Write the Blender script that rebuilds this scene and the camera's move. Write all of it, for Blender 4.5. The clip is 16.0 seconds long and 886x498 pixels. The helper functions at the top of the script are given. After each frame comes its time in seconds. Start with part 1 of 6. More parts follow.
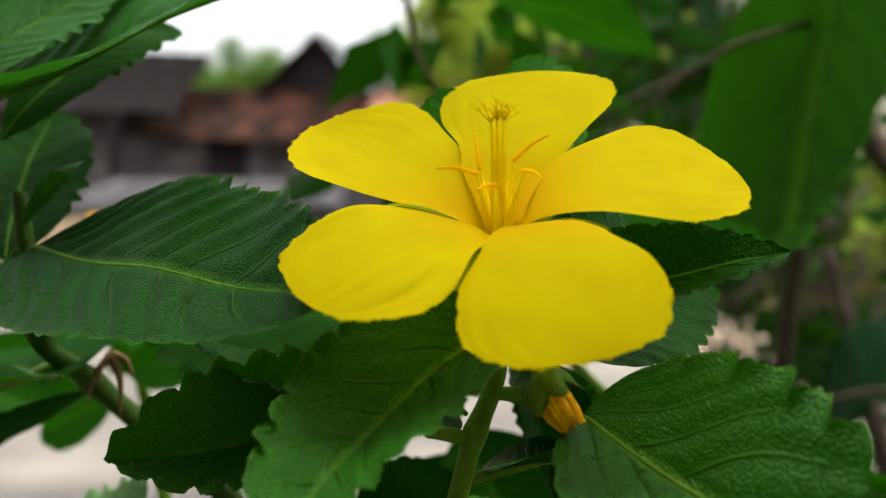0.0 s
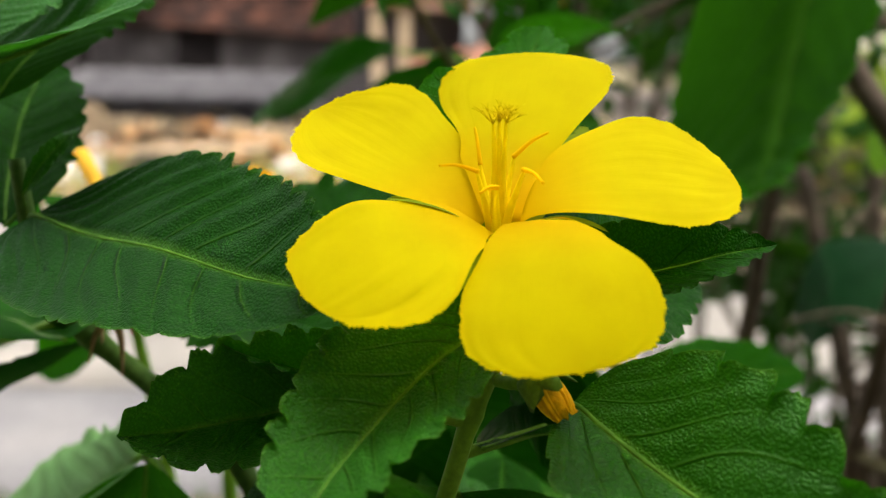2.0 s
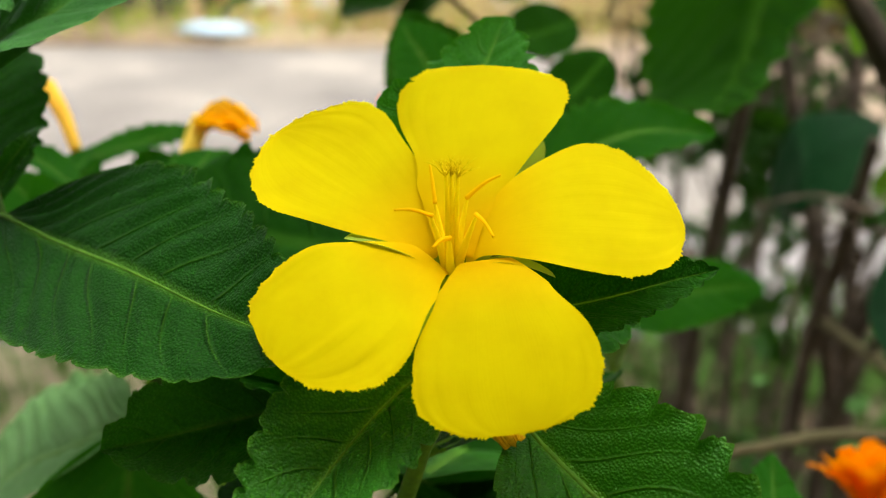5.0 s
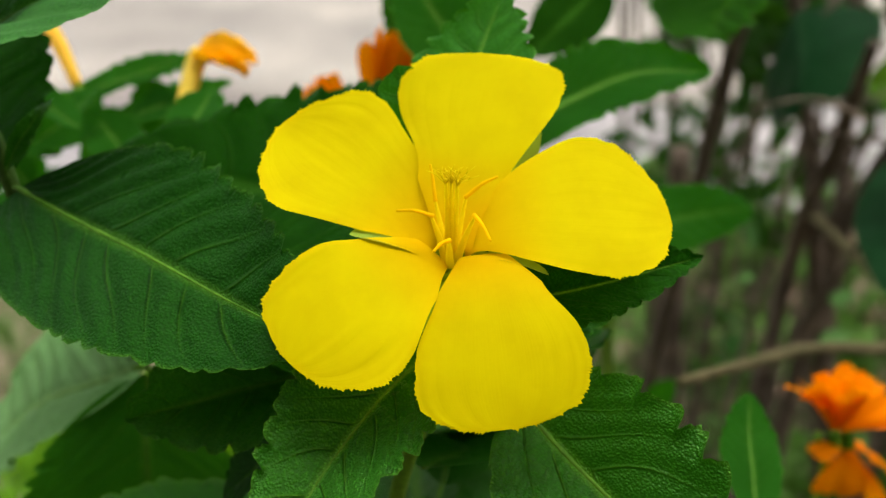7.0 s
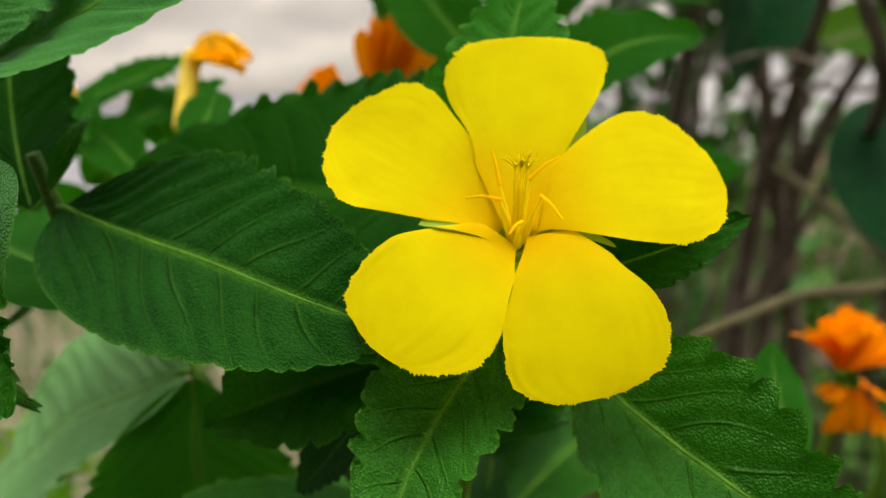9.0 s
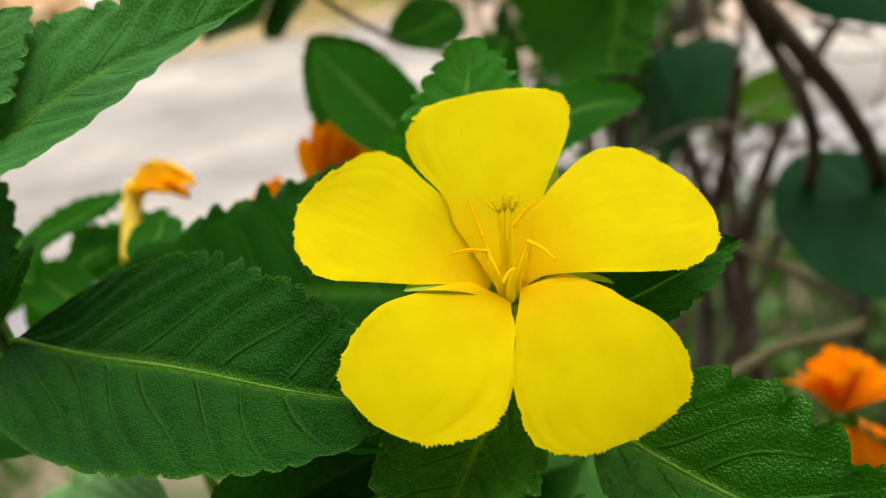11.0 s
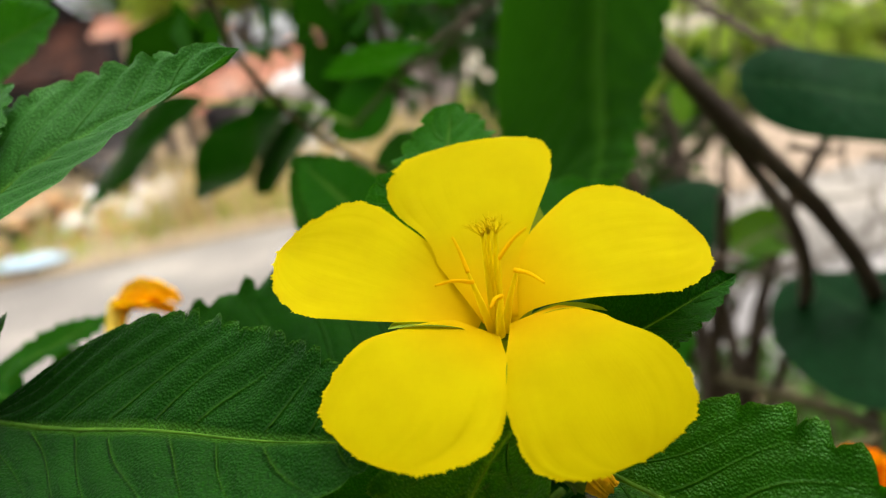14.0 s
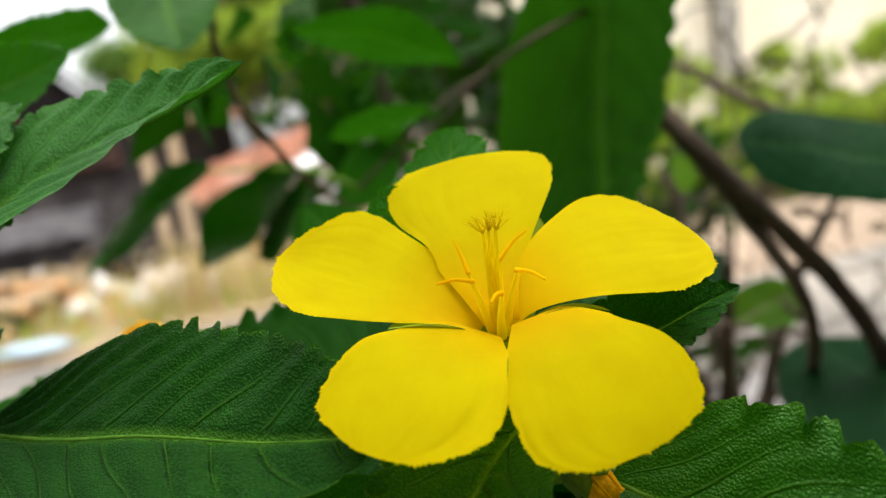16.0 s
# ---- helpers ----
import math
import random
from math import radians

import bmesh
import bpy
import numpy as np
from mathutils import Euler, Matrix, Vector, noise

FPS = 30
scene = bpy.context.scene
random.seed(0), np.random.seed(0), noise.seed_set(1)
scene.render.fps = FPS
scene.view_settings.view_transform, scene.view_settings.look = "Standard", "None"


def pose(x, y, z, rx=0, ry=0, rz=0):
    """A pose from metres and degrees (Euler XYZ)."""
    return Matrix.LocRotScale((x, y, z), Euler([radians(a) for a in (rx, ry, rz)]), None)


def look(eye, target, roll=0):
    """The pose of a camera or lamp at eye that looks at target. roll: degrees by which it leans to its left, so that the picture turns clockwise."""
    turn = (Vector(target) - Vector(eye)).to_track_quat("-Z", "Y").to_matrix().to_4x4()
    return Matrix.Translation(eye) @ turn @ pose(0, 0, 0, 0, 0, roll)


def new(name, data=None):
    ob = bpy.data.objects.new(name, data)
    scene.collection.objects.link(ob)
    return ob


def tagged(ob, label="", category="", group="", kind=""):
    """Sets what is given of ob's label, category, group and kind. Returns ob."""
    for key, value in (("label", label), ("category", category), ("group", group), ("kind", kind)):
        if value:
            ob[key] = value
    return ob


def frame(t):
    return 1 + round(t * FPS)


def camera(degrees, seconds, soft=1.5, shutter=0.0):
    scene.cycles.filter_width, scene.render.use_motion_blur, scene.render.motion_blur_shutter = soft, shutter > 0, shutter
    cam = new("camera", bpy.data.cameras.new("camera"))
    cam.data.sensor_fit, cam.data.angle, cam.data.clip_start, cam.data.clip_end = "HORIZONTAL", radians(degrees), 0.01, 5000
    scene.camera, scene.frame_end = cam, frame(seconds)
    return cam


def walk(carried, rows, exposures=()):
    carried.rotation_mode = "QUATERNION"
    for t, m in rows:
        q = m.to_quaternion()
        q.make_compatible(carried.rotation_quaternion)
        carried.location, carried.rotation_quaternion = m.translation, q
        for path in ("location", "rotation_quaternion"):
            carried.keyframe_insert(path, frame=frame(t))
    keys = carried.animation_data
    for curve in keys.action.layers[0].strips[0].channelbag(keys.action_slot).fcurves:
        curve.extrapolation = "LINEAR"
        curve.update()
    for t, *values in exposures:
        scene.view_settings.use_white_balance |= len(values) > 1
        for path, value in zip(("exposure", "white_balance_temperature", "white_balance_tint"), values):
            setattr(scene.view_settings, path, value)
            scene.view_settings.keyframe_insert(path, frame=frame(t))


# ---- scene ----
cam = camera(50.9, 16.0, soft=1.2)
# a phone lens close to its subject: focus on the flower, the distance soft
cam.data.dof.use_dof = True
cam.data.dof.focus_distance = 0.122
cam.data.dof.aperture_fstop = 16.5
METRES, EYE, TILT, LEAN, TURN = 0.145, 1.1, -5.0, 0.0, 0.0
ROWS = [
    (0.0, 0.0, 0.0, 0.0, 0.0, 0.0, -0.0),
    (0.5, -0.0085, 0.0042, 0.0128, -0.12, -1.02, -0.11),
    (1.0, -0.0098, -0.002, 0.0337, -0.63, -2.49, -0.37),
    (1.5, -0.0222, -0.0158, 0.0617, -0.94, -4.47, -0.72),
    (2.0, -0.0228, -0.0216, 0.0867, -1.48, -6.44, -0.75),
    (2.5, -0.0216, -0.0056, 0.1003, -1.61, -8.56, -0.37),
    (3.0, -0.0224, 0.0137, 0.1241, -1.45, -10.44, -0.13),
    (3.5, -0.0122, 0.0116, 0.1606, -1.33, -12.74, -0.22),
    (4.0, -0.0002, -0.019, 0.1988, -1.73, -14.06, -0.36),
    (6.5, 0.0021, -0.0228, 0.3702, -2.66, -22.26, -0.8),
    (7.0, -0.0049, -0.026, 0.4015, -2.73, -24.62, -0.79),
    (7.5, -0.0217, -0.0356, 0.4274, -3.66, -26.16, -0.22),
    (8.0, -0.0526, -0.0304, 0.4315, -4.65, -26.28, 0.29),
    (10.5, -0.1812, -0.0421, 0.3689, -13.21, -22.0, 7.13),
    (11.0, -0.1624, -0.0037, 0.3446, -13.83, -18.76, 8.95),
    (11.5, -0.168, 0.0336, 0.3168, -13.22, -16.27, 9.97),
    (12.0, -0.1749, 0.0325, 0.3005, -13.57, -13.88, 10.27),
    (12.5, -0.1641, 0.0409, 0.2805, -14.42, -12.53, 10.76),
    (13.0, -0.176, 0.0405, 0.2563, -14.0, -11.0, 11.26),
    (13.5, -0.1789, 0.0138, 0.2253, -14.54, -9.3, 11.47),
    (14.0, -0.174, -0.0013, 0.2093, -14.6, -7.97, 11.37),
    (14.5, -0.1732, 0.0051, 0.1968, -14.62, -6.57, 11.12),
    (15.0, -0.1812, 0.013, 0.1744, -14.57, -5.6, 11.23),
    (15.5, -0.1866, 0.0044, 0.1565, -14.33, -3.92, 11.11),
    (16.0, -0.1856, -0.0022, 0.1321, -14.25, -2.52, 11.35),
]
walk(cam, [(t, pose(0, 0, EYE, TILT, LEAN, TURN) @ pose(METRES * x, METRES * y, METRES * z, 90 + pitch, roll, yaw)) for t, x, y, z, yaw, pitch, roll in ROWS],
     exposures=((0.0, 1.34), (1.0, 1.56), (1.5, 1.61), (3.5, 1.64), (8.0, 1.53), (10.5, 1.62), (12.5, 1.46), (16.0, 1.5)))

# ---- light ----
world = bpy.data.worlds.new("sky")
scene.world = world
world.use_nodes = True
wn, wl = world.node_tree.nodes, world.node_tree.links
sky = wn.new("ShaderNodeTexSky")
sky.sky_type = "NISHITA"
sky.sun_disc = False
sky.sun_elevation, sky.sun_rotation = radians(78), radians(125)
sky.dust_density, sky.air_density = 4.0, 1.2
pale = wn.new("ShaderNodeHueSaturation")
pale.inputs["Saturation"].default_value = 0.12
wl.new(sky.outputs[0], pale.inputs["Color"])
wl.new(pale.outputs[0], wn["Background"].inputs["Color"])
wn["Background"].inputs["Strength"].default_value = 0.15
sun = new("sun", bpy.data.lights.new("sun", "SUN"))
sun.data.energy, sun.data.angle, sun.data.color = 1.0, radians(95), (1.0, 0.95, 0.80)
sun.matrix_world = look((1.4, -1.0, 8.0), (0, 0, 0))


# ---- materials ----
def nodes_of(mat):
    mat.use_nodes = True
    return mat.node_tree.nodes, mat.node_tree.links


def noise_node(n, l, scale, detail=4.0, rough=0.55, coord="Object"):
    tc = n.new("ShaderNodeTexCoord")
    t = n.new("ShaderNodeTexNoise")
    t.inputs["Scale"].default_value, t.inputs["Detail"].default_value, t.inputs["Roughness"].default_value = scale, detail, rough
    l.new(tc.outputs[coord], t.inputs["Vector"])
    return t


def ramp(n, l, source, stops):
    r = n.new("ShaderNodeValToRGB")
    e = r.color_ramp.elements
    e[0].position, e[0].color = stops[0][0], (*stops[0][1], 1)
    e[1].position, e[1].color = stops[-1][0], (*stops[-1][1], 1)
    for p, c in stops[1:-1]:
        k = e.new(p)
        k.color = (*c, 1)
    l.new(source, r.inputs["Fac"])
    return r


def mixed(n, l, fac, a, b, blend="MIX"):
    m = n.new("ShaderNodeMix")
    m.data_type, m.blend_type = "RGBA", blend
    for socket, v in (("Factor", fac), ("A", a), ("B", b)):
        s = [i for i in m.inputs if i.name == socket and i.type == ("VALUE" if socket == "Factor" else "RGBA")][0]
        if isinstance(v, (int, float)):
            s.default_value = v
        elif isinstance(v, tuple):
            s.default_value = (*v, 1)
        else:
            l.new(v, s)
    return [o for o in m.outputs if o.type == "RGBA"][0]


def surface(name, dark, light, scale=20.0, rough=0.7, bump=0.2, bump_scale=80.0, bump_dist=0.002, third=None):
    """A plain matt surface: two tones by a broad noise, a finer one over it, and a fine relief."""
    mat = bpy.data.materials.new(name)
    n, l = nodes_of(mat)
    b = n["Principled BSDF"]
    big = noise_node(n, l, scale, 5)
    stops = [(0.3, dark), (0.7, light)] if third is None else [(0.25, dark), (0.5, light), (0.75, third)]
    col = ramp(n, l, big.outputs["Fac"], stops).outputs["Color"]
    fine = noise_node(n, l, bump_scale, 6)
    f = ramp(n, l, fine.outputs["Fac"], [(0.3, (0.72, 0.72, 0.72)), (0.7, (1.12, 1.12, 1.12))]).outputs["Color"]
    l.new(mixed(n, l, 1.0, col, f, "MULTIPLY"), b.inputs["Base Color"])
    b.inputs["Roughness"].default_value = rough
    b.inputs["Specular IOR Level"].default_value = 0.08
    bp = n.new("ShaderNodeBump")
    bp.inputs["Strength"].default_value, bp.inputs["Distance"].default_value = bump, bump_dist
    l.new(fine.outputs["Fac"], bp.inputs["Height"])
    l.new(bp.outputs["Normal"], b.inputs["Normal"])
    return mat


def math_node(n, l, op, a, b):
    m = n.new("ShaderNodeMath")
    m.operation = op
    for i, v in enumerate((a, b)):
        if isinstance(v, (int, float)):
            m.inputs[i].default_value = v
        else:
            l.new(v, m.inputs[i])
    return m.outputs[0]


def step_down(n, l, value, width):
    """1 at nought, falling softly to 0 at width."""
    r = n.new("ShaderNodeMapRange")
    r.interpolation_type = "SMOOTHSTEP"
    r.inputs["From Min"].default_value, r.inputs["From Max"].default_value = 0.0, width
    r.inputs["To Min"].default_value, r.inputs["To Max"].default_value = 1.0, 0.0
    l.new(value, r.inputs["Value"])
    return r.outputs["Result"]


def leafy(name, dark, light, vein, glow, rough=0.4, pebble=4000.0, relief=0.00026, through_light=0.25, spec=0.5):
    """A leaf: mottled green, paler veins, fine pebbled gloss, and light that comes through the blade."""
    mat = bpy.data.materials.new(name)
    n, l = nodes_of(mat)
    b = n["Principled BSDF"]
    out = n["Material Output"]
    big = noise_node(n, l, 60, 4)
    col = ramp(n, l, big.outputs["Fac"], [(0.3, dark), (0.72, light)]).outputs["Color"]
    info = n.new("ShaderNodeObjectInfo")
    tone = ramp(n, l, info.outputs["Random"], [(0.0, (0.82, 0.85, 0.8)), (1.0, (1.15, 1.12, 1.1))]).outputs["Color"]
    col = mixed(n, l, 1.0, col, tone, "MULTIPLY")
    at = n.new("ShaderNodeAttribute")
    at.attribute_name = "vein"
    col = mixed(n, l, at.outputs["Fac"], col, vein)
    # fine side veins: whole numbers of "rank" run along them, "blade" keeps them on the blade
    rank, blade = n.new("ShaderNodeAttribute"), n.new("ShaderNodeAttribute")
    rank.attribute_name, blade.attribute_name = "rank", "blade"
    off = math_node(n, l, "PINGPONG", rank.outputs["Fac"], 0.5)
    hair = math_node(n, l, "MULTIPLY", step_down(n, l, off, 0.04), blade.outputs["Fac"])
    trough = math_node(n, l, "MULTIPLY", math_node(n, l, "MULTIPLY", step_down(n, l, off, 0.075), blade.outputs["Fac"]), blade.outputs["Fac"])
    dots = n.new("ShaderNodeTexVoronoi")
    dots.inputs["Scale"].default_value = 1500
    place = n.new("ShaderNodeTexCoord")
    l.new(place.outputs["Object"], dots.inputs["Vector"])
    where = ramp(n, l, noise_node(n, l, 140, 3).outputs["Fac"], [(0.42, (0, 0, 0)), (0.62, (0.6, 0.6, 0.6))]).outputs["Color"]
    col = mixed(n, l, math_node(n, l, "MULTIPLY", step_down(n, l, dots.outputs["Distance"], 0.17), where), col, vein)
    specks = noise_node(n, l, 900, 2)
    sp = ramp(n, l, specks.outputs["Fac"], [(0.70, (0, 0, 0)), (0.76, (0.35, 0.35, 0.35))]).outputs["Color"]
    col = mixed(n, l, sp, col, vein)
    b.inputs["Specular IOR Level"].default_value = spec
    b.inputs["Specular Tint"].default_value = (0.6, 1.0, 0.42, 1)
    wet = noise_node(n, l, 110, 3)
    r = n.new("ShaderNodeMapRange")
    r.inputs["To Min"].default_value, r.inputs["To Max"].default_value = rough - 0.1, rough + 0.16
    l.new(wet.outputs["Fac"], r.inputs["Value"])
    l.new(r.outputs["Result"], b.inputs["Roughness"])
    # soft pimples of uneven size on a gently uneven blade
    tc = n.new("ShaderNodeTexCoord")
    drift = noise_node(n, l, pebble * 0.35, 2)
    shift = n.new("ShaderNodeVectorMath")
    shift.operation = "MULTIPLY_ADD"
    shift.inputs[1].default_value = (0.9 / pebble,) * 3
    l.new(drift.outputs["Color"], shift.inputs[0])
    l.new(tc.outputs["Object"], shift.inputs[2])
    vo = n.new("ShaderNodeTexVoronoi")
    vo.feature = "SMOOTH_F1"
    vo.inputs["Scale"].default_value, vo.inputs["Smoothness"].default_value = pebble * 0.62, 0.5
    l.new(shift.outputs[0], vo.inputs["Vector"])
    grit = noise_node(n, l, pebble * 0.9, 3)
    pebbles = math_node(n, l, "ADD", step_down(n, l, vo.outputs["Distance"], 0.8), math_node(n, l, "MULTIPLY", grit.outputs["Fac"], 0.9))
    # gloss on the pimples and shade between them, put into the colour
    pebble_shading = ramp(n, l, math_node(n, l, "MULTIPLY", pebbles, 0.55), [(0.22, (0.66, 0.69, 0.65)), (0.5, (0.98, 0.98, 0.98)), (0.78, (1.42, 1.34, 1.40))]).outputs["Color"]
    col = mixed(n, l, 1.0, col, pebble_shading, "MULTIPLY")
    # shade lying in the vein troughs, darkened into the colour
    trough_shade = ramp(n, l, trough, [(0.1, (1.0, 1.0, 1.0)), (0.8, (0.62, 0.68, 0.60))]).outputs["Color"]
    col = mixed(n, l, 1.0, col, trough_shade, "MULTIPLY")
    l.new(mixed(n, l, math_node(n, l, "MULTIPLY", hair, 0.42), col, vein), b.inputs["Base Color"])
    broad = noise_node(n, l, pebble * 0.11, 2)
    swell = n.new("ShaderNodeBump")
    swell.inputs["Strength"].default_value, swell.inputs["Distance"].default_value = 0.35, relief * 2.2
    l.new(broad.outputs["Fac"], swell.inputs["Height"])
    bp = n.new("ShaderNodeBump")
    bp.inputs["Strength"].default_value, bp.inputs["Distance"].default_value = 0.5, relief
    l.new(pebbles, bp.inputs["Height"])
    l.new(swell.outputs["Normal"], bp.inputs["Normal"])
    sunk = n.new("ShaderNodeBump")
    sunk.invert = True
    sunk.inputs["Strength"].default_value, sunk.inputs["Distance"].default_value = 1.0, 0.0006
    l.new(trough, sunk.inputs["Height"])
    l.new(bp.outputs["Normal"], sunk.inputs["Normal"])
    l.new(sunk.outputs["Normal"], b.inputs["Normal"])
    tr = n.new("ShaderNodeBsdfTranslucent")
    tr.inputs["Color"].default_value = (*glow, 1)
    mx = n.new("ShaderNodeMixShader")
    mx.inputs["Fac"].default_value = through_light
    l.new(b.outputs[0], mx.inputs[1])
    l.new(tr.outputs[0], mx.inputs[2])
    l.new(mx.outputs[0], out.inputs["Surface"])
    return mat


def petal_like(name, outer, inner, glow, through_light=0.35, lines=70.0, rough=0.7):
    """A petal: one clear colour that deepens in the throat, fine lengthwise lines, and much light through it."""
    mat = bpy.data.materials.new(name)
    n, l = nodes_of(mat)
    b = n["Principled BSDF"]
    out = n["Material Output"]
    uv = n.new("ShaderNodeUVMap")
    sep = n.new("ShaderNodeSeparateXYZ")
    l.new(uv.outputs[0], sep.inputs[0])
    col = ramp(n, l, sep.outputs["X"], [(0.14, inner), (0.50, outer)]).outputs["Color"]
    mott = noise_node(n, l, 170, 3)
    tone = ramp(n, l, mott.outputs["Fac"], [(0.28, (0.90, 0.86, 0.86)), (0.62, (1.0, 1.0, 1.0))]).outputs["Color"]
    col = mixed(n, l, 1.0, col, tone, "MULTIPLY")
    l.new(col, b.inputs["Base Color"])
    b.inputs["Roughness"].default_value = rough
    b.inputs["Specular IOR Level"].default_value = 0.03
    mp = n.new("ShaderNodeMapping")
    mp.inputs["Scale"].default_value = (2.2, lines, 1)
    l.new(uv.outputs[0], mp.inputs["Vector"])
    nz = n.new("ShaderNodeTexNoise")
    nz.inputs["Scale"].default_value, nz.inputs["Detail"].default_value = 1.0, 4
    l.new(mp.outputs[0], nz.inputs["Vector"])
    bp = n.new("ShaderNodeBump")
    bp.inputs["Strength"].default_value, bp.inputs["Distance"].default_value = 0.45, 0.00014
    l.new(nz.outputs["Fac"], bp.inputs["Height"])
    l.new(bp.outputs["Normal"], b.inputs["Normal"])
    tr = n.new("ShaderNodeBsdfTranslucent")
    tr.inputs["Color"].default_value = (*glow, 1)
    mx = n.new("ShaderNodeMixShader")
    mx.inputs["Fac"].default_value = through_light
    l.new(b.outputs[0], mx.inputs[1])
    l.new(tr.outputs[0], mx.inputs[2])
    l.new(mx.outputs[0], out.inputs["Surface"])
    return mat


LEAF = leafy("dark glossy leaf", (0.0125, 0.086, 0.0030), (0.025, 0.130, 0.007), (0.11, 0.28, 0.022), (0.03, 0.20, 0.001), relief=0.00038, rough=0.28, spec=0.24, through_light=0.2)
# Darker leaf copy: the shade on these leaves is put into its colour
LEAF_DIM = leafy("deep green leaf toned for shade", (0.0048, 0.041, 0.0010), (0.0096, 0.062, 0.0018), (0.035, 0.12, 0.007), (0.012, 0.11, 0.0006), rough=0.30, spec=0.032, through_light=0.13)
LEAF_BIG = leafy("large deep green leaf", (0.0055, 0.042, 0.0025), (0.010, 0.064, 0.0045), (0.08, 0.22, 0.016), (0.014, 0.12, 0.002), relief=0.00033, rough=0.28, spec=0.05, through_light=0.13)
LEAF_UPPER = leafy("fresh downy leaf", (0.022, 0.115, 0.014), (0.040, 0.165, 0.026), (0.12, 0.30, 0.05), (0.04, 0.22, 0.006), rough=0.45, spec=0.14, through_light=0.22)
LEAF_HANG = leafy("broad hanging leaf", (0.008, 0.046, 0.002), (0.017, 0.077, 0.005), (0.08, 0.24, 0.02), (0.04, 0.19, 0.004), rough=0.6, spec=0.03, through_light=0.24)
# Darker broad-leaf copy: the shade around these leaves is part of the colour
LEAF_SHADE = leafy("broad leaf toned for shade", (0.006, 0.039, 0.0013), (0.013, 0.066, 0.004), (0.06, 0.20, 0.016), (0.030, 0.15, 0.003), rough=0.6, spec=0.03, through_light=0.22)
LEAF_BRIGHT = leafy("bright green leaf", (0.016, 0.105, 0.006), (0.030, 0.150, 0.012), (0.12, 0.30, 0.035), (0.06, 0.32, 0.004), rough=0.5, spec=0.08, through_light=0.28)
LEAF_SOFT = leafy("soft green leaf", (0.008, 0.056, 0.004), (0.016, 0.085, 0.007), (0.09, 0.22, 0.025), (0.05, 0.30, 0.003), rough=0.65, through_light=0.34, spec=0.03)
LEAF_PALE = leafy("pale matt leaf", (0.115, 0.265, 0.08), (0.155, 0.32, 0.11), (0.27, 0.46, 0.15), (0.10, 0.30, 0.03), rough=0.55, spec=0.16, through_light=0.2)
# Bluer round-leaf copy: the sky reflected on it is put into the colour
LEAF_SKY_TINT = leafy("sky tinted blue green round leaf", (0.005, 0.032, 0.011), (0.010, 0.046, 0.017), (0.03, 0.08, 0.025), (0.01, 0.08, 0.012), rough=0.55, pebble=600, spec=0.08)
LEAF_ROUND = leafy("dark round leaf", (0.003, 0.021, 0.006), (0.006, 0.032, 0.010), (0.016, 0.055, 0.018), (0.007, 0.05, 0.006), rough=0.55, pebble=600, spec=0.03)
LEAF_OLIVE = leafy("olive green round leaf", (0.028, 0.085, 0.004), (0.055, 0.13, 0.006), (0.1, 0.2, 0.02), (0.1, 0.24, 0.004), rough=0.5, through_light=0.4, spec=0.12)
LEAF_LIME = leafy("lime green leaf", (0.06, 0.17, 0.004), (0.11, 0.25, 0.008), (0.2, 0.35, 0.03), (0.2, 0.42, 0.005), rough=0.5, through_light=0.45, spec=0.25)
RIB = surface("pale leaf rib", (0.065, 0.18, 0.012), (0.11, 0.25, 0.02), 200, 0.5, 0.1, 900, 0.0001)
# Raised to look lit: added light is put into the stem colour
STEM_GREEN = surface("green stem", (0.095, 0.215, 0.012), (0.16, 0.31, 0.022), 120, 0.55, 0.3, 900, 0.0002)
# the same stem green without that added light
STEM_DULL = surface("dull green stem", (0.045, 0.105, 0.016), (0.085, 0.16, 0.03), 120, 0.6, 0.3, 900, 0.0002)
STEM_OLIVE = surface("greenish brown twig", (0.055, 0.050, 0.020), (0.100, 0.085, 0.040), 60, 0.8, 0.5, 400, 0.001)
BARK = surface("brown bark", (0.046, 0.034, 0.025), (0.092, 0.072, 0.054), 35, 0.85, 0.8, 260, 0.002, third=(0.19, 0.145, 0.105))
PETAL = petal_like("yellow petal", (0.86, 0.69, 0.0), (0.88, 0.53, 0.0), (0.88, 0.71, 0.0), through_light=0.5)
PETAL_ORANGE = petal_like("orange petal", (0.86, 0.25, 0.0), (0.76, 0.19, 0.0), (0.95, 0.30, 0.0), lines=40)
PETAL_WILT = petal_like("wilted petal", (0.93, 0.48, 0.01), (0.88, 0.58, 0.06), (0.95, 0.5, 0.0), lines=30)
BUD_PETAL = surface("crumpled yellow bud", (0.78, 0.38, 0.004), (0.95, 0.60, 0.01), 420, 0.6, 0.7, 900, 0.0005)
SEPAL = petal_like("yellow green sepal", (0.27, 0.38, 0.04), (0.25, 0.36, 0.012), (0.33, 0.42, 0.02), lines=25)
STEM_PALE = surface("dull green calyx", (0.075, 0.16, 0.018), (0.13, 0.22, 0.03), 300, 0.7, 0.5, 1500, 0.0002)
ANTHER = petal_like("orange anther", (0.95, 0.655, 0.0), (0.95, 0.655, 0.0), (0.97, 0.70, 0.0), through_light=0.5)
WILT_TUBE = petal_like("pale wilted tube", (0.86, 0.66, 0.10), (0.86, 0.66, 0.10), (0.9, 0.7, 0.1), lines=30)
FILAMENT = petal_like("yellow filament", (0.98, 0.84, 0.01), (0.98, 0.84, 0.01), (0.98, 0.86, 0.01), through_light=0.5)
STIGMA = petal_like("olive stigma", (0.87, 0.72, 0.005), (0.87, 0.72, 0.005), (0.90, 0.75, 0.005), through_light=0.5)


